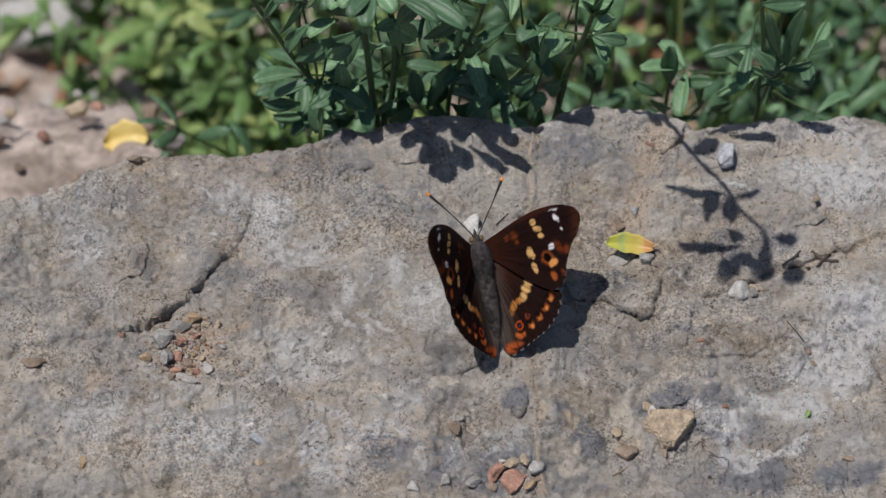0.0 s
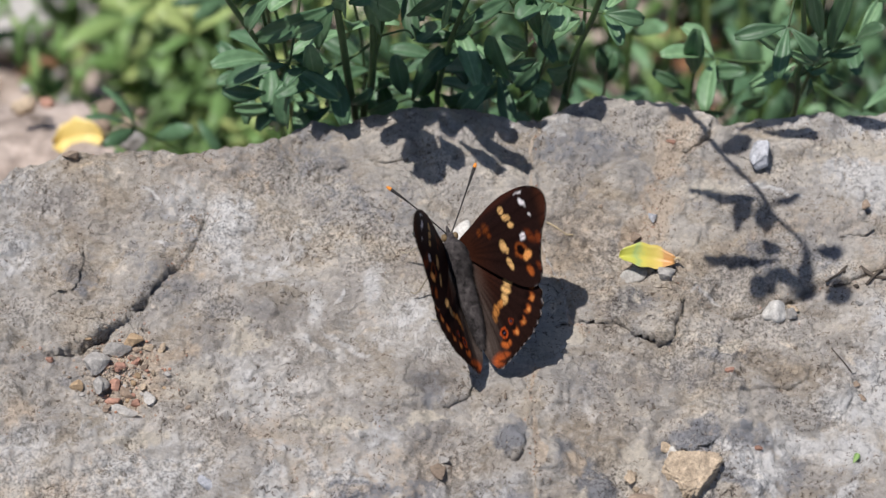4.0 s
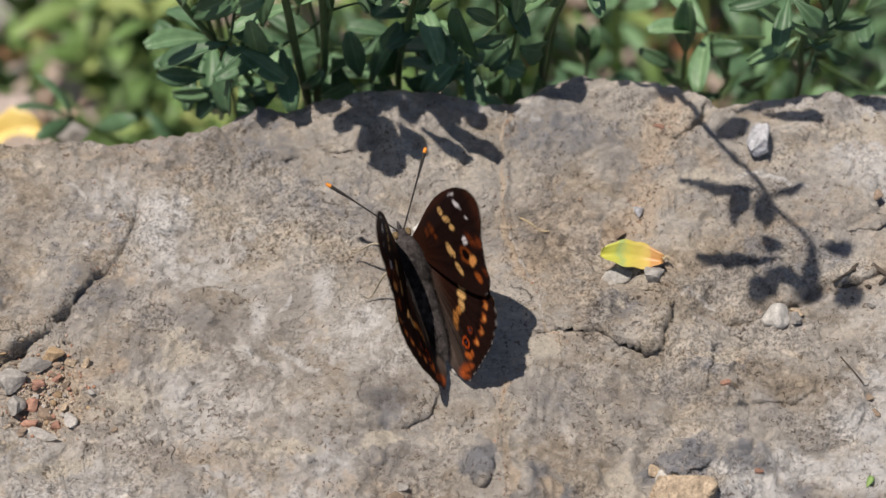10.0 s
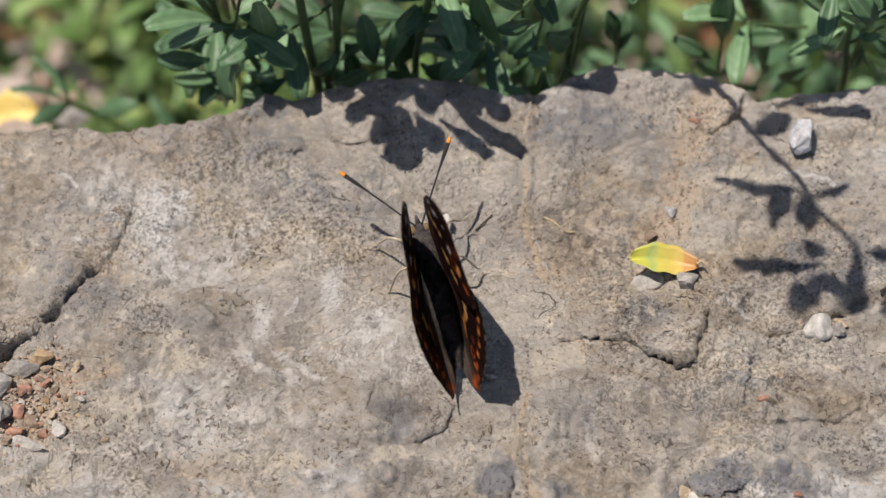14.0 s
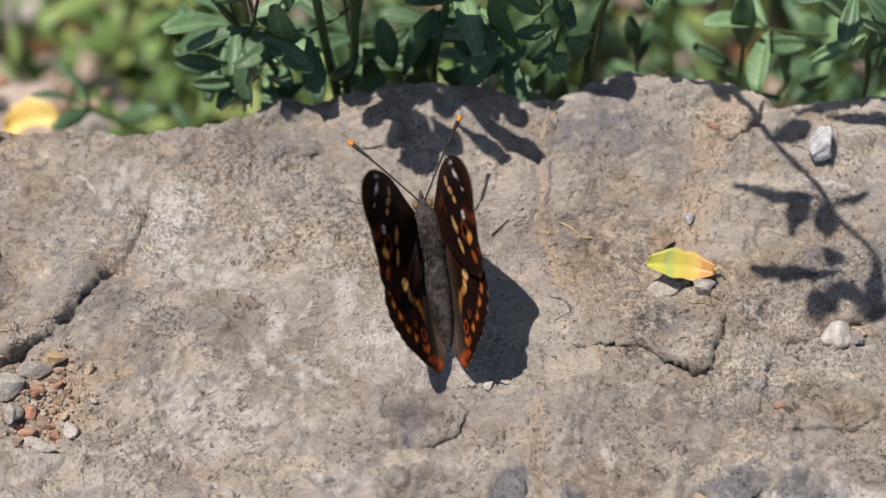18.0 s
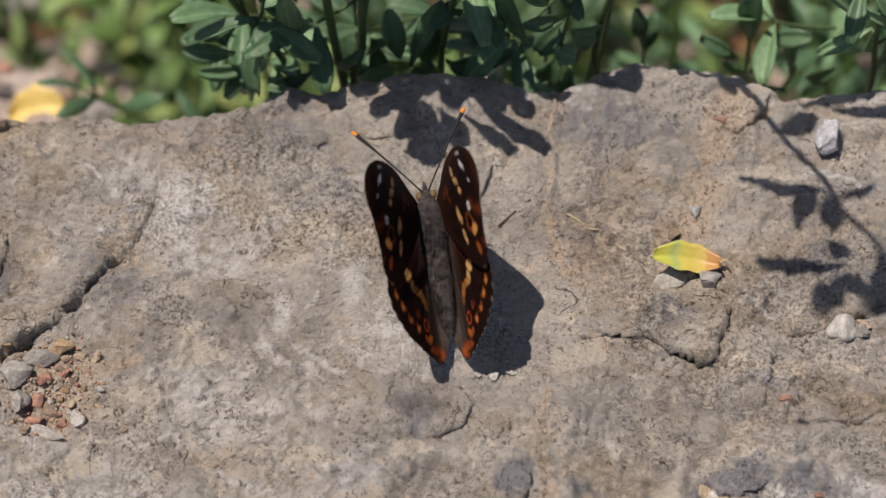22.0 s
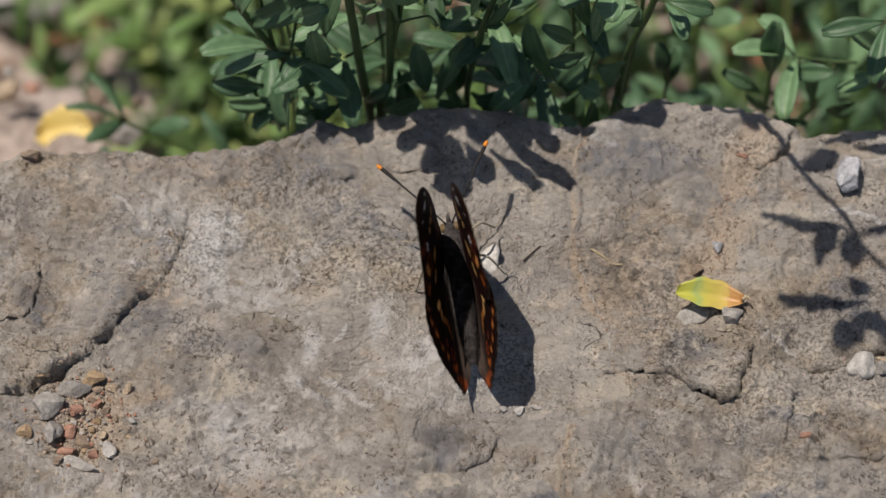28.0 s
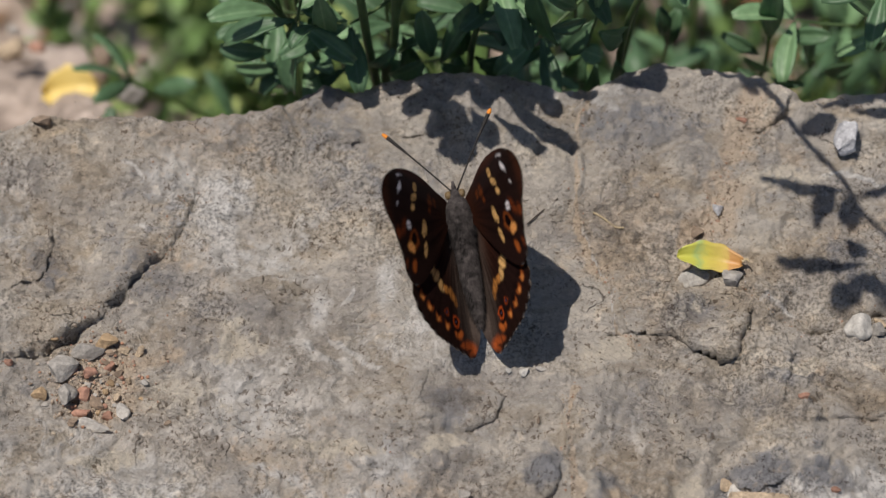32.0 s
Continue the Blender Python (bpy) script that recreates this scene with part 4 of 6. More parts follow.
hung_leaflets(arching, [((32, 31, 132), (30, 24, 134), 4.9), ((26, 23, 145), (29, 18, 147), 4.1), ((28, 17, 152), (10, 18, 154), 3.8), ((27, 16, 154), (20, 8, 156), 5.4),
                        ((28, 16, 155), (27, 11, 157), 4.6), ((28, 15, 168), (26, 10, 170), 6.8), ((31, 21, 160), (30, 11, 162), 4.1), ((32, 22, 164), (38, 20, 166), 3.8),
                        ((31, 9, 172), (36, 13, 174), 6.1)])
# leafy low growth behind the first stems
for k, (x0, x1, count) in enumerate(((-48, -34, 4), (-34, -10, 8), (-10, 10, 6), (8, 28, 6), (78, 100, 4))):
    rnd = random.Random(160 + k)
    low_plant = near_plant([([((x0 + x1) / 2, 66, -62), ((x0 + x1) / 2 + 1, 62, -10), ((x0 + x1) / 2 - 2, 62, 26)], 0.5)], [], 170 + k)
    for _ in range(count):
        p = Vector(mm(rnd.uniform(x0, x1), rnd.uniform(54, 70), rnd.uniform(-34, 26))) - low_plant.location
        trifoliate(low_plant, p, (rnd.uniform(-0.9, 0.9), rnd.uniform(-0.8, 0.1), rnd.uniform(-0.2, 0.6)), rnd.uniform(1.0, 1.35), rnd, rnd.uniform(0.008, 0.014), 0.72)


def weed_patch():
    """Far weeds: leafy stems in clumps, never near enough to count; and the dry litter between them."""
    rnd = random.Random(7)
    green, litter, clover = ([], []), ([], []), ([], [])
    protos = [leaflet_mesh("proto", 0.027, 0.0085, LEAF_FAR, 0.3, 0.3, 11, 0.72, 5, 3), leaflet_mesh("proto", 0.034, 0.0075, LEAF_FAR, 0.2, 0.45, 12, 0.6, 5, 3),
              leaflet_mesh("proto", 0.02, 0.01, LEAF_FAR, 0.4, 0.2, 13, 0.9, 5, 3)]
    shapes = [([v.co.copy() for v in p.vertices], [tuple(f.vertices) for f in p.polygons]) for p in protos]

    def leaf(into, p, d, size, shape):
        verts, faces = into
        m = frame_along(p, d, roll=rnd.uniform(-0.7, 0.7)) @ Matrix.Scale(size, 4)
        vs, fs = shape
        o = len(verts)
        verts += [m @ v for v in vs]
        faces += [tuple(o + i for i in f) for f in fs]

    def stalk(p, q, r):
        verts, faces = green[0], green[1]
        o = len(verts)
        for c, k in ((p, 1.0), (q, 0.5)):
            verts += [c + Vector((r * k, 0, 0)), c + Vector((0, r * k, 0)), c + Vector((-r * k, 0, 0)), c + Vector((0, -r * k, 0))]
        faces.extend([(o + i, o + (i + 1) % 4, o + 4 + (i + 1) % 4, o + 4 + i) for i in range(4)])

    def weed(cx, cy, tall, count, size, rise=-0.1, into=None):
        lean = Vector((rnd.uniform(-0.45, 0.45), rnd.uniform(-0.45, 0.45), 1)) * tall
        p = Vector((cx, cy, GROUND))
        stalk(p, p + lean, 0.0014)
        for k in range(count):
            u = rnd.uniform(0.25, 1) if k > 2 else 1.0
            a = rnd.uniform(0, 6.283)
            d = Vector((math.cos(a), math.sin(a), rnd.uniform(rise, 1.3 + rise)))
            leaf(into or green, p + lean * u, d, size * rnd.uniform(0.6, 1.1), rnd.choice(shapes))

    # one clump stands alone on bare soil
    for _ in range(24):
        weed(-0.108 + rnd.gauss(0, 0.019), 0.258 + rnd.gauss(0, 0.02), rnd.uniform(0.04, 0.12), 17, 0.85, 0.5)
    for _ in range(34):
        weed(rnd.uniform(-0.105, -0.02), rnd.uniform(0.14, 0.22), rnd.uniform(0.1, 0.18), 16, 0.62)
    for _ in range(3):
        weed(-0.222 + rnd.gauss(0, 0.01), 0.26 + rnd.gauss(0, 0.02), rnd.uniform(0.03, 0.07), 7, 0.7, 0.4)
    for _ in range(6):
        weed(-0.15 + rnd.gauss(0, 0.012), 0.215 + rnd.gauss(0, 0.015), rnd.uniform(0.03, 0.09), 10, 0.6, 0.4)
    # bluish clover stands in the gap behind the first row
    for _ in range(54):
        weed(rnd.uniform(0.028, 0.15), rnd.uniform(0.1, 0.19), rnd.uniform(0.2, 0.3), 11, 0.62, 0.2, clover)
    for _ in range(10):
        weed(rnd.uniform(-0.03, 0.03), rnd.uniform(0.1, 0.15), rnd.uniform(0.2, 0.28), 10, 0.6, 0.2, clover)
    # the dense stand, with gaps
    for _ in range(330):
        cx, cy = rnd.uniform(-0.06, 0.42), 0.17 + 0.5 * rnd.random() ** 1.3
        gap = noise.noise(Vector((cx * 16, cy * 16, 3.0)))
        if gap < -0.2 or (cx < -0.03 and cy > 0.33):
            continue
        weed(cx, cy, rnd.uniform(0.05, 0.2), rnd.randint(14, 20), rnd.uniform(0.65, 1.0), -0.1, clover if cx > 0.03 and rnd.random() < 0.55 else green)
    for _ in range(260):
        cx, cy = rnd.uniform(-0.6, 0.6), rnd.uniform(0.42, 1.1)
        if cx < 0.0 and cy < 0.6 or cx < 0.0 and noise.noise(Vector((cx * 9, cy * 9, 8.0))) < 0.3:
            continue
        weed(cx, cy, rnd.uniform(0.05, 0.2), 11, 1.1)
    # sparser tufts all round
    for _ in range(420):
        a, r = rnd.uniform(0, 6.283), rnd.uniform(0.7, 3.2)
        cx, cy = r * math.cos(a), r * math.sin(a)
        if abs(cx) < 0.5 and -0.4 < cy < 0.9:
            continue
        for _ in range(18):
            p = Vector((cx + rnd.gauss(0, 0.05), cy + rnd.gauss(0, 0.05), GROUND + rnd.uniform(0.0, 0.16)))
            leaf(green, p, Vector((rnd.uniform(-1, 1), rnd.uniform(-1, 1), rnd.uniform(0.1, 1.2))), rnd.uniform(0.8, 1.6), rnd.choice(shapes))
    for _ in range(900):
        p = Vector((rnd.uniform(-0.3, 0.4), rnd.uniform(0.15, 0.6), GROUND + rnd.uniform(0.002, 0.02)))
        leaf(litter, p, Vector((rnd.uniform(-1, 1), rnd.uniform(-1, 1), rnd.uniform(-0.2, 0.4))), rnd.uniform(0.5, 1.0), rnd.choice(shapes))
    tagged(new("clover_thicket", mesh_of("clover_thicket", *clover, LEAF)), "thicket of bluish green clover behind the rock", "clover", kind="stuff")
    tagged(new("dry_litter", mesh_of("dry_litter", *litter, LITTER)), "orange-brown dry leaf litter on the soil", "leaf litter", kind="stuff")
    return tagged(new("weeds", mesh_of("weeds", *green, LEAF_FAR)), "dense green weeds growing on the ground behind", "weeds", kind="stuff")


weed_patch()

# ---- stones on the ground behind ----
rs = random.Random(21)
for k in range(70):
    x, y = rs.uniform(-0.27, 0.2), rs.uniform(0.2, 0.42)
    x, y = (x, y) if k % 2 else (rs.uniform(-0.25, -0.14), rs.uniform(0.25, 0.37))
    s = rs.uniform(0.004, 0.014)
    ob = new("ground_stone", blob("ground_stone", (s, s * rs.uniform(0.7, 1.1), s * 0.6), rs.choice([PALE_STONE, TAN_STONE, BROWN_STONE, GREY_STONE, PALE_STONE]), 300 + k, 0.25, 2, 0.4))
    ob.location = (x, y, GROUND + s * 0.3)
    tagged(ob, "small loose stone lying on dry soil", "stone", "stones on the ground")

# a narrow bank of earth against the rock's back, where the plants root; small stones and a fallen leaf lie on it
bx, bv = np.linspace(-0.21, 0.19, 110), np.linspace(0, 1, 26)
BX, BV = np.meshgrid(bx, bv)
low = smooth(-0.082, -0.112, BX)
reach = 0.064 + 0.054 * low + 0.004 * fbm(BX, BX * 0, 0.02, 3, 210)
BY = 0.02 + (reach - 0.02) * np.minimum(1, BV / 0.6) + 0.03 * np.maximum(0, BV - 0.6)
BZ = -0.056 - 0.044 * low + 0.003 * fbm(BX, BY, 0.012, 3, 215) - 0.02 * smooth(0.4, 0.62, BV) - 0.72 * np.maximum(0, BV - 0.6)
bank = new("earth_bank", grid_mesh("earth_bank", np.stack([BX, BY, BZ], -1), SOIL))
tagged(bank, "narrow bank of dry brown earth behind the rock", "earth", kind="structure")
rb = random.Random(31)
for k in range(30):
    x, y, sz = rb.uniform(-0.19, -0.086), rb.uniform(0.07, 0.108), rb.uniform(0.0014, 0.0042)
    ob = new("bank_stone", blob("bank_stone", (sz, sz * rb.uniform(0.7, 1.0), sz * 0.7), rb.choice([TAN_STONE, BROWN_STONE, GREY_STONE, BROWN_STONE, RED_STONE]), 700 + k, 0.3, 2, 0.7))
    ob.location = (x, y, -0.0985 + sz * 0.3)
    tagged(ob, "small tan stone on the earth bank", "stone", "stones on the bank")
bank_pebble = new("bank_pebble", blob("bank_pebble", mm(4.5, 3.6, 3.4), GREY_STONE, 79, 0.3, 3, 0.6))
bank_pebble.location = mm(-90, 90, -97)
tagged(bank_pebble, "grey stone lying on the earth bank", "stone")
white = new("white_rock", blob("white_rock", mm(28, 20, 18), PALE_STONE, 78, 0.3, 3, 0.4))
white.location = mm(-186, 292, -338)
tagged(white, "pale whitish rock among the weeds", "rock")


def fallen_leaf(name, length, width, stops, seed, curl):
    """A fallen leaf, along +x, with its stalk; colours run along it."""
    m, t, b = nodes_of(name + "_skin")
    tc = t.nodes.new("ShaderNodeTexCoord")
    sx = t.nodes.new("ShaderNodeSeparateXYZ")
    t.links.new(tc.outputs["Generated"], sx.inputs[0])
    wob = node(t, "ShaderNodeMath")
    wob.operation = "MULTIPLY_ADD"
    t.links.new(noise_node(t, 300, 4, 0.6, tc.outputs["Object"]), wob.inputs[0])
    wob.inputs[1].default_value = 0.35
    t.links.new(sx.outputs[0], wob.inputs[2])
    t.links.new(ramp(t, wob.outputs[0], stops), b.inputs["Base Color"])
    b.inputs["Roughness"].default_value = 0.45
    bump(t, b, noise_node(t, 900, 4, 0.6, tc.outputs["Object"]), 0.5, 0.0003)
    n, k = 19, 9
    top = []
    for i in range(n):
        u = i / (n - 1)
        w = width / 2 * math.sin(math.pi * (0.03 + 0.94 * u)) ** 0.62 * (1 + 0.08 * math.sin(u * 19 + seed))
        for j in range(k):
            v = j / (k - 1) * 2 - 1
            z = curl * width * (v * v) * 0.6 + 0.12 * width * math.sin(u * 5 + seed) - 0.1 * width * math.exp(-(v * 5) ** 2)
            top.append(Vector(((u - 0.5) * length, v * w + 0.1 * width * math.sin(u * 3.0), z)))
    verts = top + [p - Vector((0, 0, width * 0.03)) for p in top]
    faces = []
    for i in range(n - 1):
        for j in range(k - 1):
            a, o = i * k + j, n * k
            faces += [(a, a + k, a + k + 1, a + 1), (a + o, a + o + 1, a + o + k + 1, a + o + k)]
    ring = [j for j in range(k)] + [i * k + k - 1 for i in range(1, n)] + [(n - 1) * k + j for j in range(k - 2, -1, -1)] + [i * k for i in range(n - 2, 0, -1)]
    for a, c in zip(ring, ring[1:] + ring[:1]):
        faces.append((a, c, c + n * k, a + n * k))
    leaf = new(name)
    part("blade", mesh_of("blade", verts, faces, m), leaf)
    part("leaf_stalk", tube("leaf_stalk", [(length * 0.49, 0.0005, 0), (length * 0.55, 0.0009, 0.0003), (length * 0.6, 0.0004, 0)], [0.0004, 0.0003, 0.00025], DRY, 6), leaf)
    return leaf


yl = fallen_leaf("yellow_leaf", 0.0128, 0.0059, [(0.1, (0.43, 0.42, 0.07)), (0.4, (0.44, 0.44, 0.075)), (0.5, (0.32, 0.4, 0.13)), (0.62, (0.5, 0.44, 0.08)), (0.95, (0.5, 0.36, 0.1)), (1.15, (0.46, 0.25, 0.09))], 1, 0.35)
yl.matrix_basis = pose(0.0441, -0.0012, surface(0.0443, -0.001) + 0.0022, 6, 3, -4)
tagged(yl, "fallen yellow leaf with a green patch lying on pebbles", "leaf")
yb = fallen_leaf("yellow_leaf", 0.0145, 0.0105, [(0.1, (0.62, 0.45, 0.12)), (0.9, (0.66, 0.5, 0.16))], 4, 0.2)
yb.matrix_basis = pose(-0.1055, 0.0888, -0.0955, 24, 0, 10)
tagged(yb, "fallen yellow leaf lying on the earth bank", "leaf")

# ---- pebbles on the rock: x, y, half axes, material, turn, kind ----
PEBBLES = []
PEBBLES += [(41.2, -3.6, 2.6, 1.7, 1.5, PALE_STONE, 10, "pale"), (48.3, -4.6, 2.8, 1.8, 1.5, GREY_STONE, 20, "grey"), (42.3, 7.3, 1.5, 1.6, 1.2, BROWN_STONE, 0, "brown"),
            (43.4, 3.9, 1.9, 1.2, 1.0, GREY_STONE, 0, "grey"), (71.7, 26.0, 2.9, 5.0, 3.0, BLUE_STONE, -15, "bluish grey"), (72.5, -14.1, 2.5, 2.2, 1.9, PALE_STONE, 30, "whitish"),
            (75.4, -15.0, 1.3, 1.5, 1.1, GREY_STONE, 0, "grey"), (76.4, -12.8, 1.8, 1.1, 1.0, TAN_STONE, -20, "tan"), (2.2, 6.8, 2.2, 2.8, 2.0, PALE_STONE, 20, "pale"),
            (-3.4, -52.0, 2.3, 1.8, 0.9, BROWN_STONE, -40, "brown"), (-2.4, -48.6, 1.4, 1.1, 0.9, GREY_STONE, 20, "grey"), (-53.5, -53.8, 1.7, 1.9, 1.2, BLUE_STONE, 30, "slate")]
PEBBLES += [(46.6, -45.0, 1.5, 1.1, 0.8, TAN_STONE, 30, "tan"), (40.3, -59.5, 3.0, 2.3, 1.8, BROWN_STONE, 0, "brown"), (0.7, -66.3, 2.0, 1.5, 1.1, GREY_STONE, 0, "grey"),
            (-6.3, -65.7, 1.3, 1.4, 1.0, GREY_STONE, 0, "grey"), (16.5, -62.5, 2.0, 1.6, 1.3, PALE_STONE, 0, "pale"), (60.5, -29.4, 1.2, 0.7, 0.5, RED_STONE, 10, "reddish"),
            (8.6, -24.5, 1.0, 0.7, 0.6, PALE_STONE, 30, "pale"), (11.6, -23.9, 1.2, 0.6, 0.6, GREY_STONE, 0, "pale"), (5.5, -24.2, 0.7, 0.6, 0.6, PALE_STONE, 0, "pale"),
            (11.4, -34.6, 0.5, 0.9, 0.5, BROWN_STONE, 0, "brown"), (52, 31, 1.3, 0.7, 0.5, RED_STONE, -20, "reddish"), (34.5, 13.8, 0.8, 0.6, 0.5, BROWN_STONE, 0, "brown")]
PEBBLES += [(46.5, 11.5, 1.3, 1.4, 0.9, BLUE_STONE, 0, "slate"), (95, 12.5, 1.2, 1.2, 0.8, BROWN_STONE, 0, "brown"), (66.5, -46, 1.0, 0.6, 0.5, RED_STONE, 0, "reddish"),
            (88, -28, 1.3, 0.8, 0.6, GREY_STONE, 0, "grey"), (89, -31, 1.1, 0.7, 0.6, BROWN_STONE, 0, "brown"), (91, -12, 1.0, 0.7, 0.5, GREY_STONE, 0, "grey"),
            (38.5, -52.5, 1.6, 1.2, 0.9, TAN_STONE, 0, "tan"), (-88, 27, 2.0, 1.5, 1.4, BROWN_STONE, 0, "brown"), (-78, -25.5, 3.3, 2.7, 2.1, GREY_STONE, 20, "grey"),
            (-77.6, -30.2, 2.4, 2.6, 1.9, GREY_STONE, 0, "grey"), (-73, -36.2, 4.2, 1.7, 1.4, GREY_STONE, -12, "pale"), (-71.4, -19.4, 2.0, 1.8, 1.6, OCHRE_STONE, 0, "ochre")]
PEBBLES += [(-74, -25.4, 1.6, 1.3, 1.2, RED_STONE, 30, "red"), (-74.8, -21.4, 2.8, 1.7, 1.5, GREY_STONE, 20, "grey"), (-74.8, -30.0, 1.4, 1.4, 1.1, RED_STONE, 0, "red"),
            (-72.4, -31.3, 1.8, 1.5, 1.2, BROWN_STONE, 0, "brown"), (-67.5, -21, 1.5, 0.9, 0.8, TAN_STONE, 0, "tan"), (-64.6, -21.4, 1.3, 1.0, 0.9, TAN_STONE, 40, "tan"),
            (-82.5, -30.5, 2.1, 1.3, 1.1, OCHRE_STONE, -30, "ochre"), (-67, -33.8, 1.4, 1.7, 1.0, GREY_STONE, 0, "grey"), (-75, -33.4, 1.6, 1.0, 0.9, RED_STONE, 0, "red"),
            (-70, -33.8, 1.3, 1.0, 0.8, RED_STONE, 0, "red"), (-70.4, -24.0, 1.2, 0.9, 0.8, RED_STONE, 50, "red"), (-68.5, -30.5, 1.0, 0.8, 0.7, TAN_STONE, 0, "tan")]
PEBBLES += [(-76, -36.5, 1.2, 0.9, 0.8, BROWN_STONE, 0, "brown"), (-112, -32.5, 3.2, 1.5, 1.0, BROWN_STONE, 0, "brown"), (-97.5, -60, 1.7, 1.7, 0.9, OCHRE_STONE, 0, "ochre"),
            (10.8, -66.0, 3.6, 2.9, 1.9, RED_STONE, 30, "brick-red"), (6.4, -63.2, 2.5, 2.0, 1.4, RED_STONE, 70, "brick-red"), (11.0, -61.6, 2.3, 1.4, 1.1, TAN_STONE, 10, "cream"),
            (14.0, -61.0, 1.0, 1.7, 0.9, TAN_STONE, 0, "cream"), (5.2, -66.8, 1.5, 1.7, 1.2, BROWN_STONE, 0, "brown"), (15.2, -67.6, 2.2, 1.3, 1.0, OCHRE_STONE, 40, "ochre"),
            (8.4, -60.6, 0.9, 0.6, 0.5, PALE_STONE, 0, "pale"), (17.6, -65.6, 1.2, 0.9, 0.7, BROWN_STONE, 0, "brown"), (-14.0, -67.0, 1.6, 1.4, 0.9, PALE_STONE, 0, "pale")]
PEBBLES += [(37.6, -53.2, 1.2, 1.5, 0.8, TAN_STONE, 20, "tan"), (39.4, -55.4, 1.0, 0.8, 0.6, TAN_STONE, 0, "tan"), (96.0, -61.4, 1.6, 1.5, 0.9, TAN_STONE, 0, "tan"),
            (90.0, -33.6, 1.3, 0.9, 0.6, BROWN_STONE, 0, "brown"), (-53.0, -60.0, 1.3, 1.2, 0.7, TAN_STONE, 0, "tan"), (47.8, -46.4, 1.6, 1.0, 0.7, PALE_STONE, 30, "cream"),
            (49.5, -59.0, 1.3, 1.2, 0.8, TAN_STONE, 0, "tan")]
for k, (x, y, a, b, c, mat, turn, tone) in enumerate(PEBBLES):
    a, b, c = a * 1.22, b * 1.22, c * 1.25
    ob = new("pebble", blob("pebble", mm(a, b, c), mat, 500 + k, 0.22, 3 if a > 1.2 else 2, 1.2 if mat is not PALE_STONE else 0.7, mat is PALE_STONE))
    ob.matrix_basis = pose(x / 1000, y / 1000, surface(x / 1000, y / 1000) + c * 0.0005, 0, 0, turn)
    tagged(ob, "small %s pebble lying on the rock" % tone, "pebble", "pebbles on the rock")


# a coarse tan fragment of cemented grit
crumbly = bmesh.new()
bmesh.ops.create_icosphere(crumbly, subdivisions=5, radius=1)
for v in crumbly.verts:
    c = v.co.copy()
    for n, d in ((Vector((0.1, 0.1, 1)), 0.55), (Vector((-0.85, -0.5, 0.1)), 0.72), (Vector((0.8, -0.6, 0.1)), 0.62), (Vector((0.1, 1, 0.1)), 0.6), (Vector((-0.9, 0.45, 0)), 0.8)):
        n = n.normalized()
        if c.dot(n) > d:
            c -= n * (c.dot(n) - d) * 0.92
    lump = noise.voronoi(c * 8.0)[0]
    c *= 1 + 0.3 * (min(lump[1] - lump[0], 0.3) - 0.15) + 0.05 * noise.noise(c * 11)
    v.co = Vector((c.x * 0.0072, c.y * 0.0062, c.z * 0.0044))
crumbly_mesh = bpy.data.meshes.new("breccia_stone")
crumbly.to_mesh(crumbly_mesh)
crumbly.free()
crumbly_mesh.materials.append(TAN_STONE)
breccia = new("breccia_stone", crumbly_mesh)
breccia.matrix_basis = pose(0.0512, -0.0518, surface(0.0512, -0.0518) + 0.0016, 0, 0, 4)
tagged(breccia, "rough tan fragment of cemented grit lying on the rock", "stone")

chips = random.Random(61)
for k in range(44):
    x, y = -73 + chips.gauss(0, 4.6), -27.5 + chips.gauss(0, 5.0)
    a = chips.uniform(0.5, 1.3)
    mat = chips.choice([GREY_STONE, GREY_STONE, BROWN_STONE, RED_STONE, RED_STONE, TAN_STONE, OCHRE_STONE])
    ob = new("pebble", blob("pebble", mm(a, a * chips.uniform(0.6, 0.9), a * 0.6), mat, 900 + k, 0.2, 2, 1.2, False))
    ob.matrix_basis = pose(x / 1000, y / 1000, surface(x / 1000, y / 1000) + a * 0.0003, chips.uniform(-20, 20), chips.uniform(-20, 20), chips.uniform(0, 360))
    tagged(ob, "small angular stone chip lying on the rock", "pebble", "pebbles on the rock")


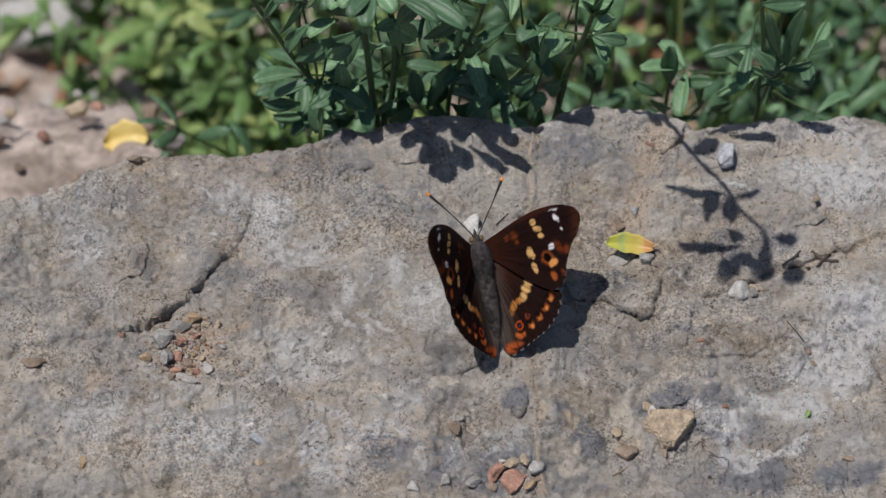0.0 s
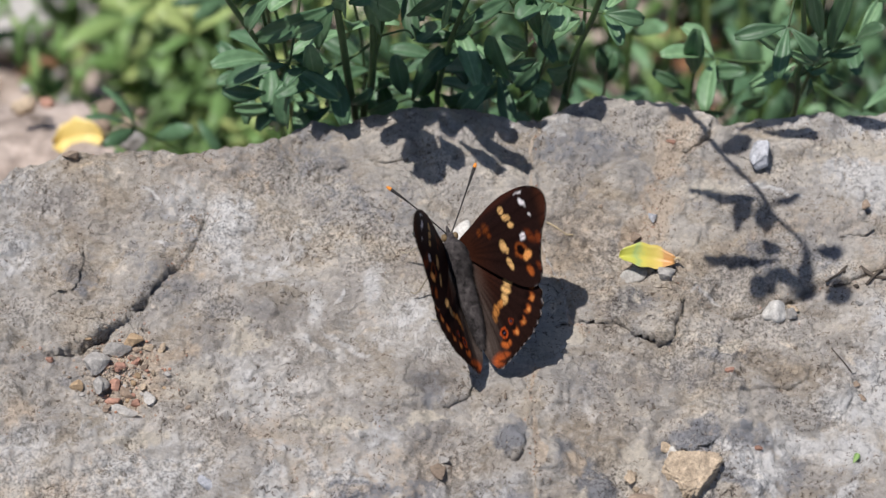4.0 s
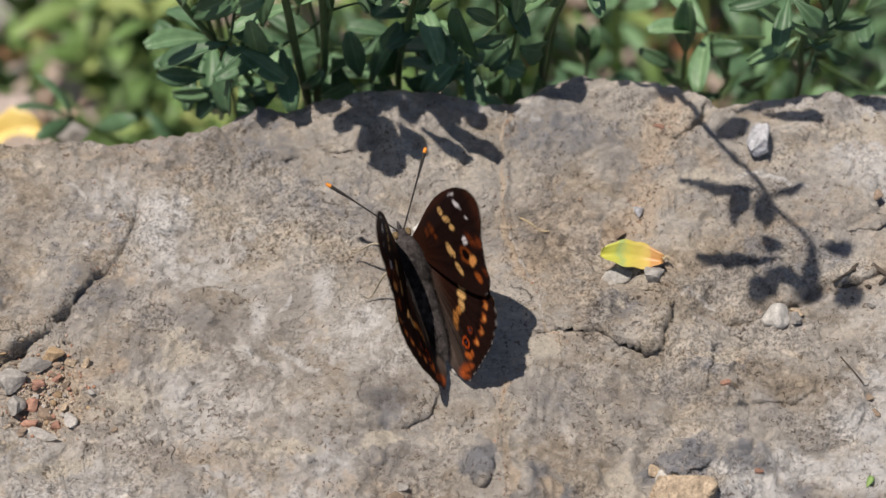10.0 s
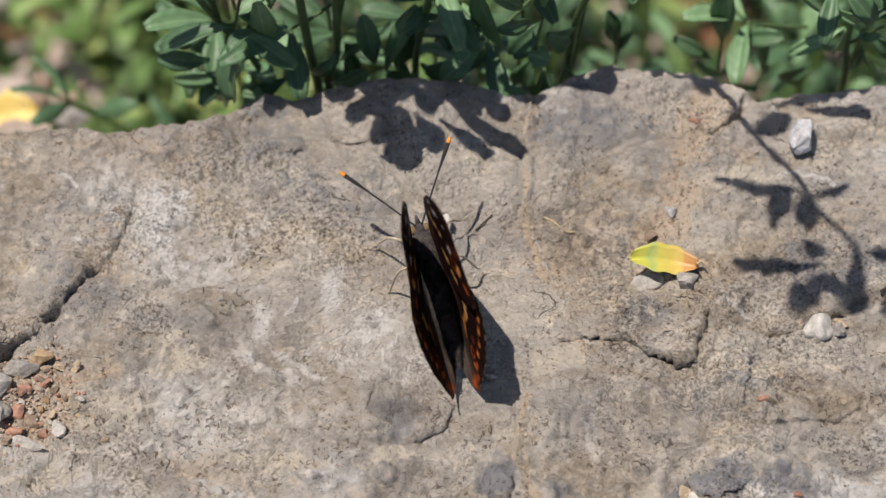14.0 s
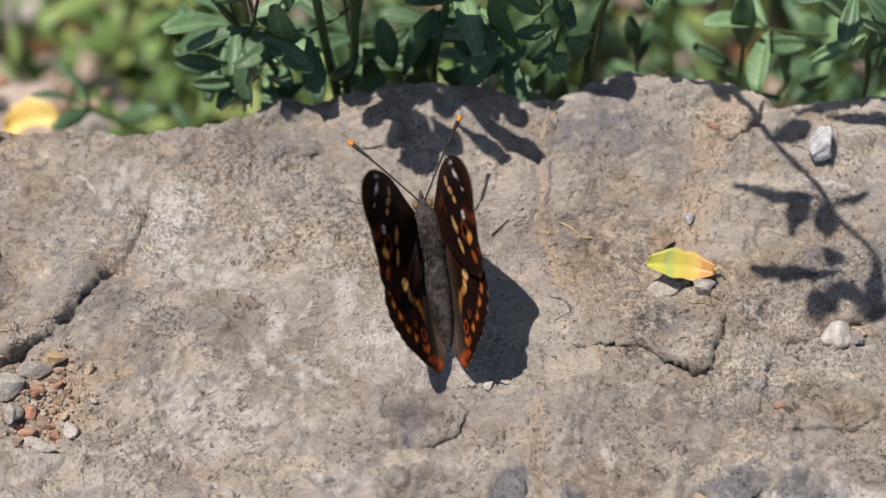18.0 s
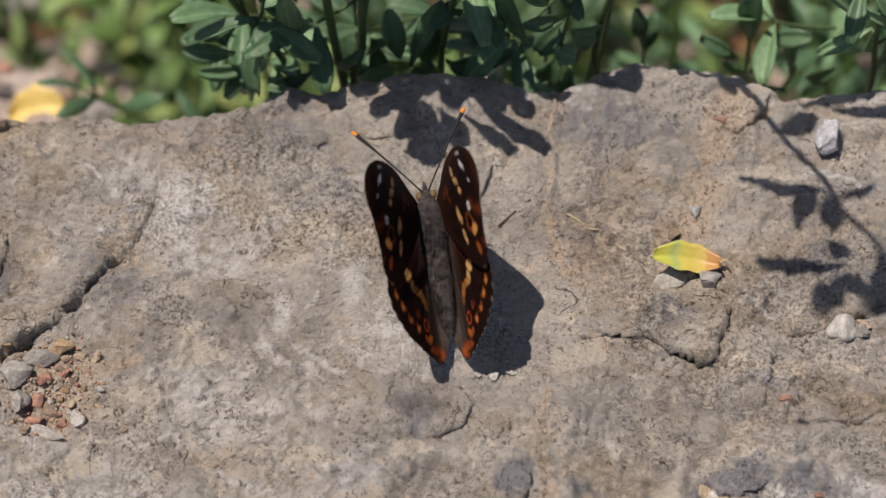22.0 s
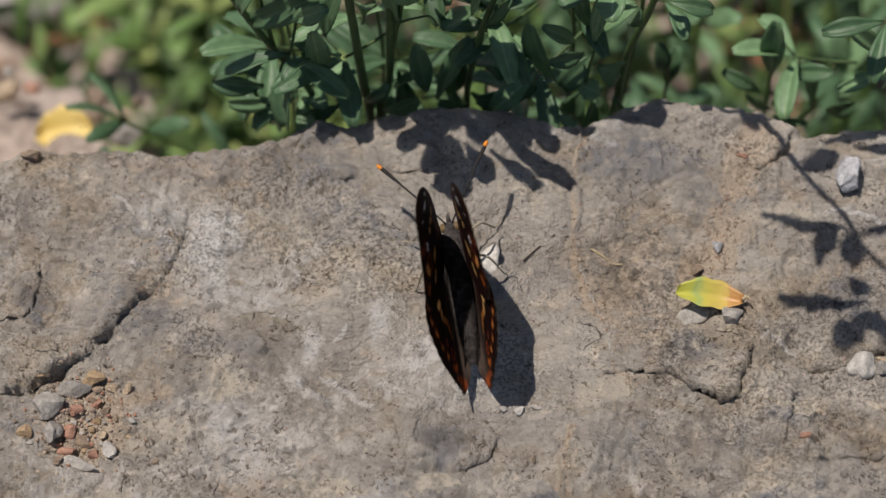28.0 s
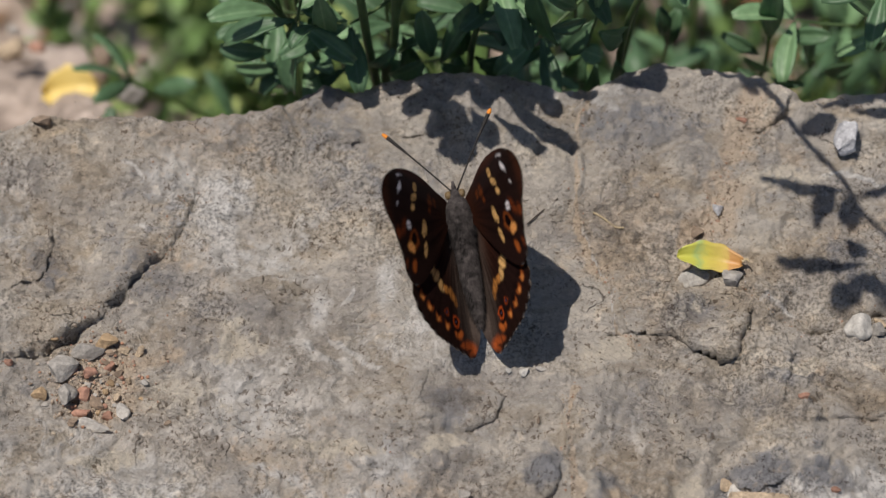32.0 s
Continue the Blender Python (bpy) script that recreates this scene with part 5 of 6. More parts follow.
def crumbs():
    """Fine grit in the hollow, the groove and along the cracks."""
    rnd = random.Random(5)
    verts, faces = [], []
    tet = [Vector((1, 1, 1)), Vector((-1, -1, 1)), Vector((-1, 1, -1)), Vector((1, -1, -1))]
    oct_v = [Vector(v) for v in ((1, 0, 0), (-1, 0, 0), (0, 1, 0), (0, -1, 0), (0, 0, 1), (0, 0, -1))]
    oct_f = [(0, 2, 4), (2, 1, 4), (1, 3, 4), (3, 0, 4), (2, 0, 5), (1, 2, 5), (3, 1, 5), (0, 3, 5)]
    spots = []
    for _ in range(420):
        spots.append((-73 + rnd.gauss(0, 5), -28 + rnd.gauss(0, 5), rnd.uniform(0.12, 0.55)))
    for line, n, w in ((GROOVE, 260, 2.0), (CRACKS[0][0], 200, 0.8), (SEAMS[0][0], 120, 0.8), (SEAMS[1][0], 120, 0.8), (LEDGE[2:8], 240, 1.4)):
        for _ in range(n):
            k = rnd.randrange(len(line) - 1)
            u = rnd.random()
            spots.append((line[k][0] * (1 - u) + line[k + 1][0] * u + rnd.gauss(0, w), line[k][1] * (1 - u) + line[k + 1][1] * u + rnd.gauss(0, w), rnd.uniform(0.08, 0.32)))
    for _ in range(700):
        spots.append((rnd.uniform(-118, 112), rnd.uniform(-75, 36), rnd.uniform(0.06, 0.25)))
    hs = rock_height(np.array([s[0] for s in spots]), np.array([s[1] for s in spots]))
    for (x, y, s), h in zip(spots, hs):
        o = len(verts)
        q = Euler((rnd.uniform(0, 6), rnd.uniform(0, 6), rnd.uniform(0, 6))).to_matrix()
        verts += [(q @ Vector((v.x * s * rnd.uniform(0.6, 1.3), v.y * s, v.z * s * 0.8)) + Vector((x, y, h + s * 0.4))) / 1000 for v in oct_v]
        faces += [tuple(o + i for i in f) for f in oct_f]
    m, t, b = nodes_of("grit")
    geo = t.nodes.new("ShaderNodeNewGeometry")
    t.links.new(ramp(t, geo.outputs["Random Per Island"], [(0.0, (0.12, 0.08, 0.055)), (0.25, (0.3, 0.24, 0.18)), (0.6, (0.42, 0.35, 0.27)), (0.85, (0.34, 0.17, 0.1)), (1.0, (0.5, 0.45, 0.4))]), b.inputs["Base Color"])
    b.inputs["Roughness"].default_value = 0.9
    return tagged(new("grit", mesh_of("grit", verts, faces, m, False)), "fine sandy grit in the hollows of the rock", "grit", kind="stuff")


crumbs()

# dry bits: straws and twigs
for pts, r, tone in ([[(22, 10), (24, 8.6), (26, 7.4), (28, 7.2)], 0.22, "pale"], [[(84, -23), (86, -26), (88, -29)], 0.15, "brown"], [[(36, -65), (39, -63.6), (42, -61.5)], 0.15, "pale"],
                     [[(86, -8), (89, -6.4), (93, -5.6)], 0.4, "brown"], [[(88, -4.5), (90, -6.5), (91, -8.5)], 0.5, "brown"], [[(92, -3.5), (95, -6), (99, -6.2)], 0.45, "brown"], [[(84, -7), (87, -5.5), (89, -3.6)], 0.3, "brown"], [[(93, -8), (96, -5), (98, -3)], 0.35, "brown"], [[(9, 7.5), (12, 10), (15, 12.2)], 0.15, "brown"]):
    line = [Vector((x / 1000, y / 1000, surface(x / 1000, y / 1000) + 0.0004)) for x, y in pts]
    base = line[0].copy()
    ob = new("straw", tube("straw", [p - base for p in line], [r / 1000] * len(line), DRY if tone == "pale" else TWIG, 6))
    ob.location = base
    tagged(ob, "thin %s dry stalk lying on the rock" % tone, "straw", "dry stalks on the rock")
gl = new("green_leaflet", leaflet_mesh("green_leaflet", 0.0028, 0.0013, LEAF_FAR, 0.3, 0.3, 9))
gl.matrix_basis = pose(0.0864, -0.05, surface(0.0864, -0.05) + 0.0004, 0, 0, -30)
tagged(gl, "tiny torn green leaflet lying on the rock", "leaf")


# ---- the butterfly ----
SIZE = 0.00098  # wing drawing units to metres
HINGE = 2.0  # from the body's axis to a wing's root, in drawing units
FORE = [(1.2, 2.6), (7.0, 3.7), (14.5, 4.8), (20.8, 5.3), (26.6, 4.9), (31.0, 3.9), (34.0, 2.3), (35.0, 0.5), (34.2, -1.8), (32.2, -4.0), (29.3, -6.2), (26.9, -8.7), (25.2, -11.2),
        (24.1, -13.4), (22.4, -15.0), (20.4, -15.8), (17.2, -14.5), (13, -11.0), (8, -6.2), (4, -2.6), (1.2, -0.6)]
HIND = [(1.0, 0.6), (6, -1.0), (12, -5.5), (17.5, -11.0), (20.6, -15.2), (20.9, -17.2), (20.3, -19.3), (18.9, -21.5), (16.6, -23.4), (14.0, -24.9), (11.2, -25.9), (8.4, -26.8), (5.6, -27.7),
        (3.2, -28.3), (1.9, -28.2), (1.0, -27.3), (0.0, -25.2), (-0.6, -22), (-0.8, -16), (-0.6, -8), (0.3, -2)]


def outline(pts, fine=7):
    out = []
    n = len(pts)
    for k in range(n):
        a, b, c, d = [np.array(pts[(k + j) % n], float) for j in (-1, 0, 1, 2)]
        for s in range(fine):
            u = s / fine
            out.append(0.5 * ((2 * b) + (c - a) * u + (2 * a - 5 * b + 4 * c - d) * u * u + (3 * b - a - 3 * c + d) * u**3))
    return np.array(out)


DARK, BROWN, ORANGE, AMBER, RED, WHITE = [np.array(c) for c in ((0.0125, 0.0055, 0.004), (0.034, 0.0105, 0.0052), (0.29, 0.07, 0.014), (0.56, 0.325, 0.12), (0.2, 0.042, 0.01), (0.66, 0.61, 0.6))]


def paint(P, hind):
    """The upper side's pattern at places P in drawing units."""
    x, y = P[:, 0], P[:, 1]
    n1 = fbm(x, y, 1.1, 2, 400)
    c = np.repeat(DARK[None], len(P), 0)
    ax, ay = (1, 0) if not hind else (1, -2)
    ang, rad = np.arctan2(y - ay, x - ax), np.hypot(x - ax, y - ay)

    def lay(colour, k):
        nonlocal c
        k = np.clip(k, 0, 1)[:, None]
        c = c * (1 - k) + colour[None] * k

    def spot(cx, cy, rx, ry, turn=0.0, soft=0.25):
        a = math.radians(turn)
        dx, dy = x + 0.18 * n1 - cx, y + 0.18 * n1 - cy
        u, v = (dx * math.cos(a) + dy * math.sin(a)) / rx, (-dx * math.sin(a) + dy * math.cos(a)) / ry
        return 1 - smooth(1 - soft, 1 + soft, np.hypot(u, v))

    if not hind:
        lay(BROWN, smooth(15, 2, rad) * 0.85)
        lay(BROWN * 1.3, smooth(3.4, 4.8, y) * 0.8)
        lay(BROWN * 1.5, (1 - smooth(0, 3.5, np.abs((x - 31) - (y + 4) * 0.42 - 1.5))) * 0.75)
        for s in [(12.8, 1.2, 1.2, 1.3, 0), (10.2, 1.4, 0.8, 0.8, 0), (13.2, -0.6, 0.7, 0.6, 0)]:
            lay(ORANGE * 0.42, spot(*s, 0.6) * 0.8)
        for s in [(20.3, 2.7, 1.05, 0.78, -5), (20.9, 0.7, 1.4, 0.68, -22), (21.3, -1.3, 1.05, 0.75, -10)]:
            lay(AMBER, spot(*s))
        for s in [(27.8, 1.3, 1.15, 0.56, -62), (28.1, -1.7, 0.48, 0.36, -60), (27.8, 3.5, 1.4, 0.26, -10)]:
            lay(WHITE, spot(*s))
        for s in [(16.2, -4.4, 1.15, 1.3, 0), (16.8, -5.5, 0.6, 0.7, 0), (16.2, -8.5, 0.75, 1.4, 12)]:
            lay(AMBER, spot(*s))
        lay(RED * 0.8, spot(25.4, -5.6, 1.0, 1.6, 20, 0.6) * 0.7)
        lay(WHITE, spot(23.2, -5.0, 0.9, 0.8))
        lay(ORANGE * 0.7, spot(20.9, -7.3, 1.9, 1.85, 0, 0.25) * 0.85)
        lay(AMBER * np.array((1, 0.72, 0.55)), spot(22.1, -8.9, 1.5, 1.0, 15))
        lay(DARK * 0.3, spot(20.8, -7.2, 1.2, 1.25, 0, 0.2))
        lay(ORANGE * 0.95, spot(20.9, -12.1, 0.85, 1.2, 10, 0.4))
        lay(RED, spot(27.4, -6.8, 1.2, 0.8, 60, 0.5) * 0.6)
        lay(RED, spot(24.0, -12.2, 0.7, 1.0, 20, 0.5) * 0.5)
        for a in (0.14, 0.02, -0.1, -0.22, -0.35, -0.5):
            lay(DARK * 0.4, (1 - smooth(0.1, 0.34, np.abs(ang - a) * rad)) * smooth(3, 7, rad) * 0.5)
    else:
        lay(BROWN * 1.1, smooth(17, 3, rad) * 0.8)
        hair = smooth(7.5, 1.5, x)
        lay(np.array((0.062, 0.047, 0.039)), hair * (0.75 + 0.35 * fbm(ang * 40, rad * 0.15, 1.0, 2, 420)) * smooth(-30, -22, y))
        for cx, cy, rx, ry, turn, k in [(12.3, -11.2, 1.45, 0.85, -30, 1.0), (11.1, -12.6, 1.45, 0.95, -35, 1.0), (9.8, -14.3, 1.05, 1.25, -20, 0.95), (8.0, -15.0, 0.85, 0.9, 0, 0.8), (6.3, -15.8, 0.85, 1.3, 0, 0.75),
                                        (5.2, -17.0, 0.7, 1.4, 0, 0.45)]:
            lay(AMBER if k > 0.9 else AMBER * np.array((0.8, 0.55, 0.35)), spot(cx, cy, rx, ry, turn, 0.35) * k)
        for cx, cy, k in [(17.4, -16.9, 0.8), (15.4, -19.0, 1.0), (13.1, -20.9, 1.0), (10.2, -22.2, 1.0), (18.6, -14.6, 0.6)]:
            a = math.atan2(cy - ay, cx - ax)
            lay(ORANGE * 1.0, spot(cx, cy, 1.1, 0.95, math.degrees(a), 0.4) * k)
            lay(AMBER * np.array((1, 0.7, 0.5)), spot(cx + 0.5 * math.cos(a), cy + 0.5 * math.sin(a), 0.55, 0.55, 0, 0.5) * k * 0.6)
            lay(DARK * 0.6, spot(cx - 1.1 * math.cos(a), cy - 1.1 * math.sin(a), 0.95, 0.8, 0, 0.35))
        lay(ORANGE * 1.15, spot(6.2, -23.7, 1.6, 0.95, -8, 0.35))
        lay(DARK * 0.6, spot(6.4, -22.9, 1.3, 0.5, 0, 0.35))
        for cx, cy, r, k in [(6.5, -21.3, 1.35, 1.0), (9.6, -19.6, 0.9, 0.55)]:
            lay(ORANGE * np.array((1.1, 0.7, 0.6)), spot(cx, cy, r * 0.88, r, 0, 0.14) * k)
            lay(DARK * 0.3, spot(cx, cy, r * 0.55, r * 0.62, 0, 0.18))
            lay(np.array((0.06, 0.05, 0.09)), spot(cx, cy, 0.22, 0.25))
        lay(RED * 1.35, spot(2.7, -26.3, 1.7, 1.4, -10, 0.5))
        lay(RED * 1.4, spot(5.0, -25.8, 1.4, 0.8, -15, 0.5) * 0.8)
        lay(DARK, spot(3.8, -27.0, 1.5, 0.35, -15, 0.4) * 0.8)
        for a in [-0.68 - 0.105 * k for k in range(8)]:
            lay(DARK * 0.5, (1 - smooth(0.1, 0.32, np.abs(ang - a) * rad)) * smooth(6, 10, rad) * 0.55)
    return c


def wing(name, parent, pts, hind, side, label):
    """A thin scaled wing, a mesh of its own, hinged at the body's axis; drawn to the right, mirrored for the left."""
    poly = outline(pts)
    if hind:
        c = poly.mean(0)
        ang = np.arctan2(poly[:, 1] - c[1], poly[:, 0] - c[0])
        margin = (poly[:, 1] < -15) & (poly[:, 0] > 2)
        poly = poly + (poly - c) * (0.02 * np.sin(ang * 30) * margin)[:, None]
    else:
        c = poly.mean(0)
    step = 0.3
    xs, ys = np.arange(poly[:, 0].min() - step, poly[:, 0].max() + step, step), np.arange(poly[:, 1].min() - step, poly[:, 1].max() + step, step)
    X, Y = np.meshgrid(xs, ys)
    P = np.stack([X.ravel(), Y.ravel()], 1)
    keep = inside(P, poly)
    near = np.full(len(P), 1e9)
    hit = np.zeros_like(P)
    for a, b in zip(poly, np.roll(poly, -1, 0)):
        u = b - a
        k = np.clip(((P - a) @ u) / (u @ u + 1e-12), 0, 1)
        q = a + k[:, None] * u
        d = np.hypot(*(P - q).T)
        closer = d < near
        near, hit = np.where(closer, d, near), np.where(closer[:, None], q, hit)
    P2 = np.where((~keep)[:, None], hit, P)
    use = keep | (near < step * 1.5)
    idx = -np.ones(len(P), int)
    idx[use] = np.arange(use.sum())
    i = np.arange(len(P)).reshape(X.shape)
    q = np.stack([i[:-1, :-1], i[:-1, 1:], i[1:, 1:], i[1:, :-1]], -1).reshape(-1, 4)
    q = idx[q[use[q].all(1) & keep[q].any(1)]]
    V = P2[use]
    n = len(V)
    rgb = paint(V, hind)
    rim = (1 - smooth(0.0, 0.4, near[use])) * ((V[:, 1] < -17) & (V[:, 0] > 1.5) if hind else (V[:, 0] > 20) & (V[:, 1] < 4))
    ang = np.arctan2(V[:, 1] - c[1], V[:, 0] - c[0])
    white = np.clip(rim * (np.sin(ang * (30 if hind else 26) + 2.2 * fbm(V[:, 0], V[:, 1], 7, 2, 455)) > 0.2) * (0.26 if hind else 0.1), 0, 1)[:, None]
    rgb = rgb * (1 - rim[:, None] * 0.7) * (1 - white) + WHITE * white
    rad = np.hypot(V[:, 0], V[:, 1])
    shine = smooth(6, 12, rad) * (smooth(34, 27, rad) if not hind else 1.35 * smooth(28.5, 22, rad) * smooth(4, 9, V[:, 0]))
    sheen = shine[:, None] * np.array((0.0015, 0.0004, 0.0066)) * (1 - 0.5 * np.clip(rgb.sum(1) / 0.8, 0, 1))[:, None]
    under = np.array((0.3, 0.23, 0.16)) * (0.7 + 0.3 * n1_of(V))[:, None] * (1 - 0.35 * np.clip(1 - rgb.sum(1) / 0.5, 0, 1))[:, None]
    z = 0.045 * np.sin(np.arctan2(V[:, 1], V[:, 0] + 0.01) * 26) * smooth(4, 14, rad) - 0.001 * V[:, 0] ** 2 - (0.0 if hind else 0.008) * V[:, 0] * (5 - V[:, 1])
    z = z + (-0.4 if hind else 0.3)
    if hind:
        # the inner flaps curl up round the abdomen
        turn = np.clip((HINGE - V[:, 0]) / 2.8, 0, 1) * 1.5
        z = z + 1.9 * (1 - np.cos(turn))
        V = np.stack([np.where(turn > 0, HINGE - 1.9 * np.sin(turn), V[:, 0]), V[:, 1]], 1)
    co = np.concatenate([np.stack([(V[:, 0] - HINGE) * side, V[:, 1], z], 1), np.stack([(V[:, 0] - HINGE) * side, V[:, 1], z - 0.12], 1)]) * SIZE
    if side < 0:
        q = q[:, ::-1]
    faces = [tuple(f) for f in q.tolist()] + [tuple(f) for f in (q[:, ::-1] + n).tolist()]
    me = mesh_of(name, co, faces, WING)
    colour_layer(me, "pattern", np.concatenate([rgb, under]))
    colour_layer(me, "sheen", np.concatenate([sheen, sheen * 0]))
    return part(name, me, parent, label)


def n1_of(V):
    return fbm(V[:, 0], V[:, 1], 3.0, 3, 440)


def lathe(name, profile, material, flat=1.0, sides=20, seed=1, fuzz=0.02):
    """A body segment round the y axis: (y, radius, z shift) rows in drawing units."""
    rnd = random.Random(seed)
    verts, faces = [], []
    for y, r, dz in profile:
        for s in range(sides):
            a = 2 * math.pi * s / sides
            k = 1 + rnd.uniform(-fuzz, fuzz)
            verts.append(Vector((r * k * math.cos(a), y, r * k * flat * math.sin(a) + dz)) * SIZE)
    n = len(profile)
    for i in range(n - 1):
        for s in range(sides):
            a, b = i * sides + s, i * sides + (s + 1) % sides
            faces.append((a, a + sides, b + sides, b))
    faces.append(tuple(range(sides)))
    faces.append(tuple((n - 1) * sides + s for s in range(sides - 1, -1, -1)))
    return mesh_of(name, verts, faces, material)


def hairs(name, profile, count, length, material, seed):
    """Short fur lying back along a body segment."""
    rnd = random.Random(seed)
    verts, faces = [], []
    for _ in range(count):
        k = rnd.uniform(0, len(profile) - 1.001)
        i, f = int(k), k - int(k)
        y, r, dz = [profile[i][j] * (1 - f) + profile[i + 1][j] * f for j in range(3)]
        a = rnd.uniform(-0.35, math.pi + 0.35)
        out = Vector((math.cos(a), 0, math.sin(a)))
        p = out * r * 0.97 + Vector((0, y, dz))
        d = (out * rnd.uniform(0.25, 0.6) + Vector((rnd.uniform(-0.25, 0.25), -1, rnd.uniform(-0.1, 0.2)))).normalized() * length * rnd.uniform(0.6, 1.3)
        w = d.cross(out).normalized() * 0.07
        o = len(verts)
        verts += [(p - w) * SIZE, (p + w) * SIZE, (p + d) * SIZE]
        faces.append((o, o + 1, o + 2))
    return mesh_of(name, verts, faces, material)


THORAX = [(-7.4, 1.8, -0.4), (-5.5, 2.5, -0.1), (-3.0, 3.1, 0.1), (-0.4, 3.2, 0.3), (1.4, 2.8, 0.2), (2.8, 2.0, 0), (3.6, 1.3, -0.1)]
ABDOMEN = [(-6.0, 1.9, 0.0), (-8, 2.2, 0.2), (-10, 2.2, 0.2), (-12, 2.1, 0.1), (-14, 2.0, 0.0), (-16, 1.8, -0.2), (-17.6, 1.55, -0.4), (-19.6, 1.15, -0.7), (-21.2, 0.6, -1.0), (-22, 0.2, -1.1)]
HEAD = [(2.9, 1.1, -0.1), (3.5, 1.5, 0), (4.4, 1.45, 0), (5.1, 1.0, -0.1), (5.5, 0.5, -0.2)]


def butterfly():
    bf = tagged(new("butterfly"), "dark brown butterfly with orange and white spots and violet sheen", "butterfly")
    th = part("thorax", lathe("thorax", THORAX, FUR, 0.95, 24, 1, 0.05), bf, "furry grey-brown thorax")
    part("fur", hairs("fur", THORAX, 2600, 1.7, FUR, 3), th)
    ab = part("abdomen", lathe("abdomen", ABDOMEN, FUR, 0.95, 24, 2, 0.03), bf, "furry dark grey abdomen")
    part("fur", hairs("fur", ABDOMEN, 2200, 1.3, FUR, 4), ab)
    hd = part("head", lathe("head", HEAD, FUR, 0.9, 18, 3, 0.04), bf)
    for s in (-1, 1):
        eye = blob("eye", (0.85 * SIZE, 0.95 * SIZE, 0.95 * SIZE), EYE, 5, 0.02, 2)
        part("eye", eye, hd, "amber compound eye", Matrix.Translation(Vector((1.3 * s, 4.2, 0.3)) * SIZE))
    part("palp", lathe("palp", [(5.0, 0.55, 0.1), (5.9, 0.45, 0.3), (6.9, 0.2, 0.5)], FUR, 0.8, 10, 6, 0.05), hd)
    for s, out, fwd, up in ((-1, 11.6, 18.0, 4.0), (1, 10.0, 18.8, 4.0)):
        root = Vector((0.6 * s, 4.9, 0.7))
        end = Vector((out * s, fwd, up))
        line = [root.lerp(end, u) + Vector((0, 0, 0.8 * math.sin(3.1 * u))) for u in (0, 0.3, 0.6, 0.8, 0.93)]
        an = part("antenna", tube("antenna", [p * SIZE for p in line], [r * SIZE for r in (0.17, 0.16, 0.18, 0.36, 0.42)], CHITIN, 8), bf, "thin dark clubbed antenna")
        tip = [line[-1], line[-1].lerp(end, 0.6), end]
        part("tip", tube("tip", [p * SIZE for p in tip], [r * SIZE for r in (0.42, 0.4, 0.2)], TIP, 8), an, "orange antenna tip")
    for s in (-1, 1):
        for y0, knee, foot in ((1.5, (5.6, 4.2, -0.5), (8.2, 5.4, -8.6)), (-2.0, (5.8, -2.4, -0.3), (8.8, -4.4, -8.4)), (-4.0, (4.6, -7.0, -0.8), (6.2, -11.5, -8.0))):
            pts = [Vector((1.4 * s, y0, -1.6)), Vector((knee[0] * s, knee[1], knee[2])), Vector((foot[0] * s, foot[1], foot[2])), Vector(((foot[0] + 1.6) * s, foot[1] + 0.6, foot[2] - 0.1))]
            part("leg", tube("leg", [p * SIZE for p in pts], [0.3 * SIZE, 0.24 * SIZE, 0.18 * SIZE, 0.12 * SIZE], LEG, 7), bf, "thin pale jointed leg")
    wings = []
    for s in (-1, 1):
        wings.append((s, False, wing("forewing", bf, FORE, False, s, "dark brown forewing with amber and white spots")))
        wings.append((s, True, wing("hindwing", bf, HIND, True, s, "dark brown hindwing with orange band and eyespots")))
    return bf, wings


bfly, bfly_wings = butterfly()
cam.data.dof.focus_object = bfly  # the clip's autofocus holds the butterfly


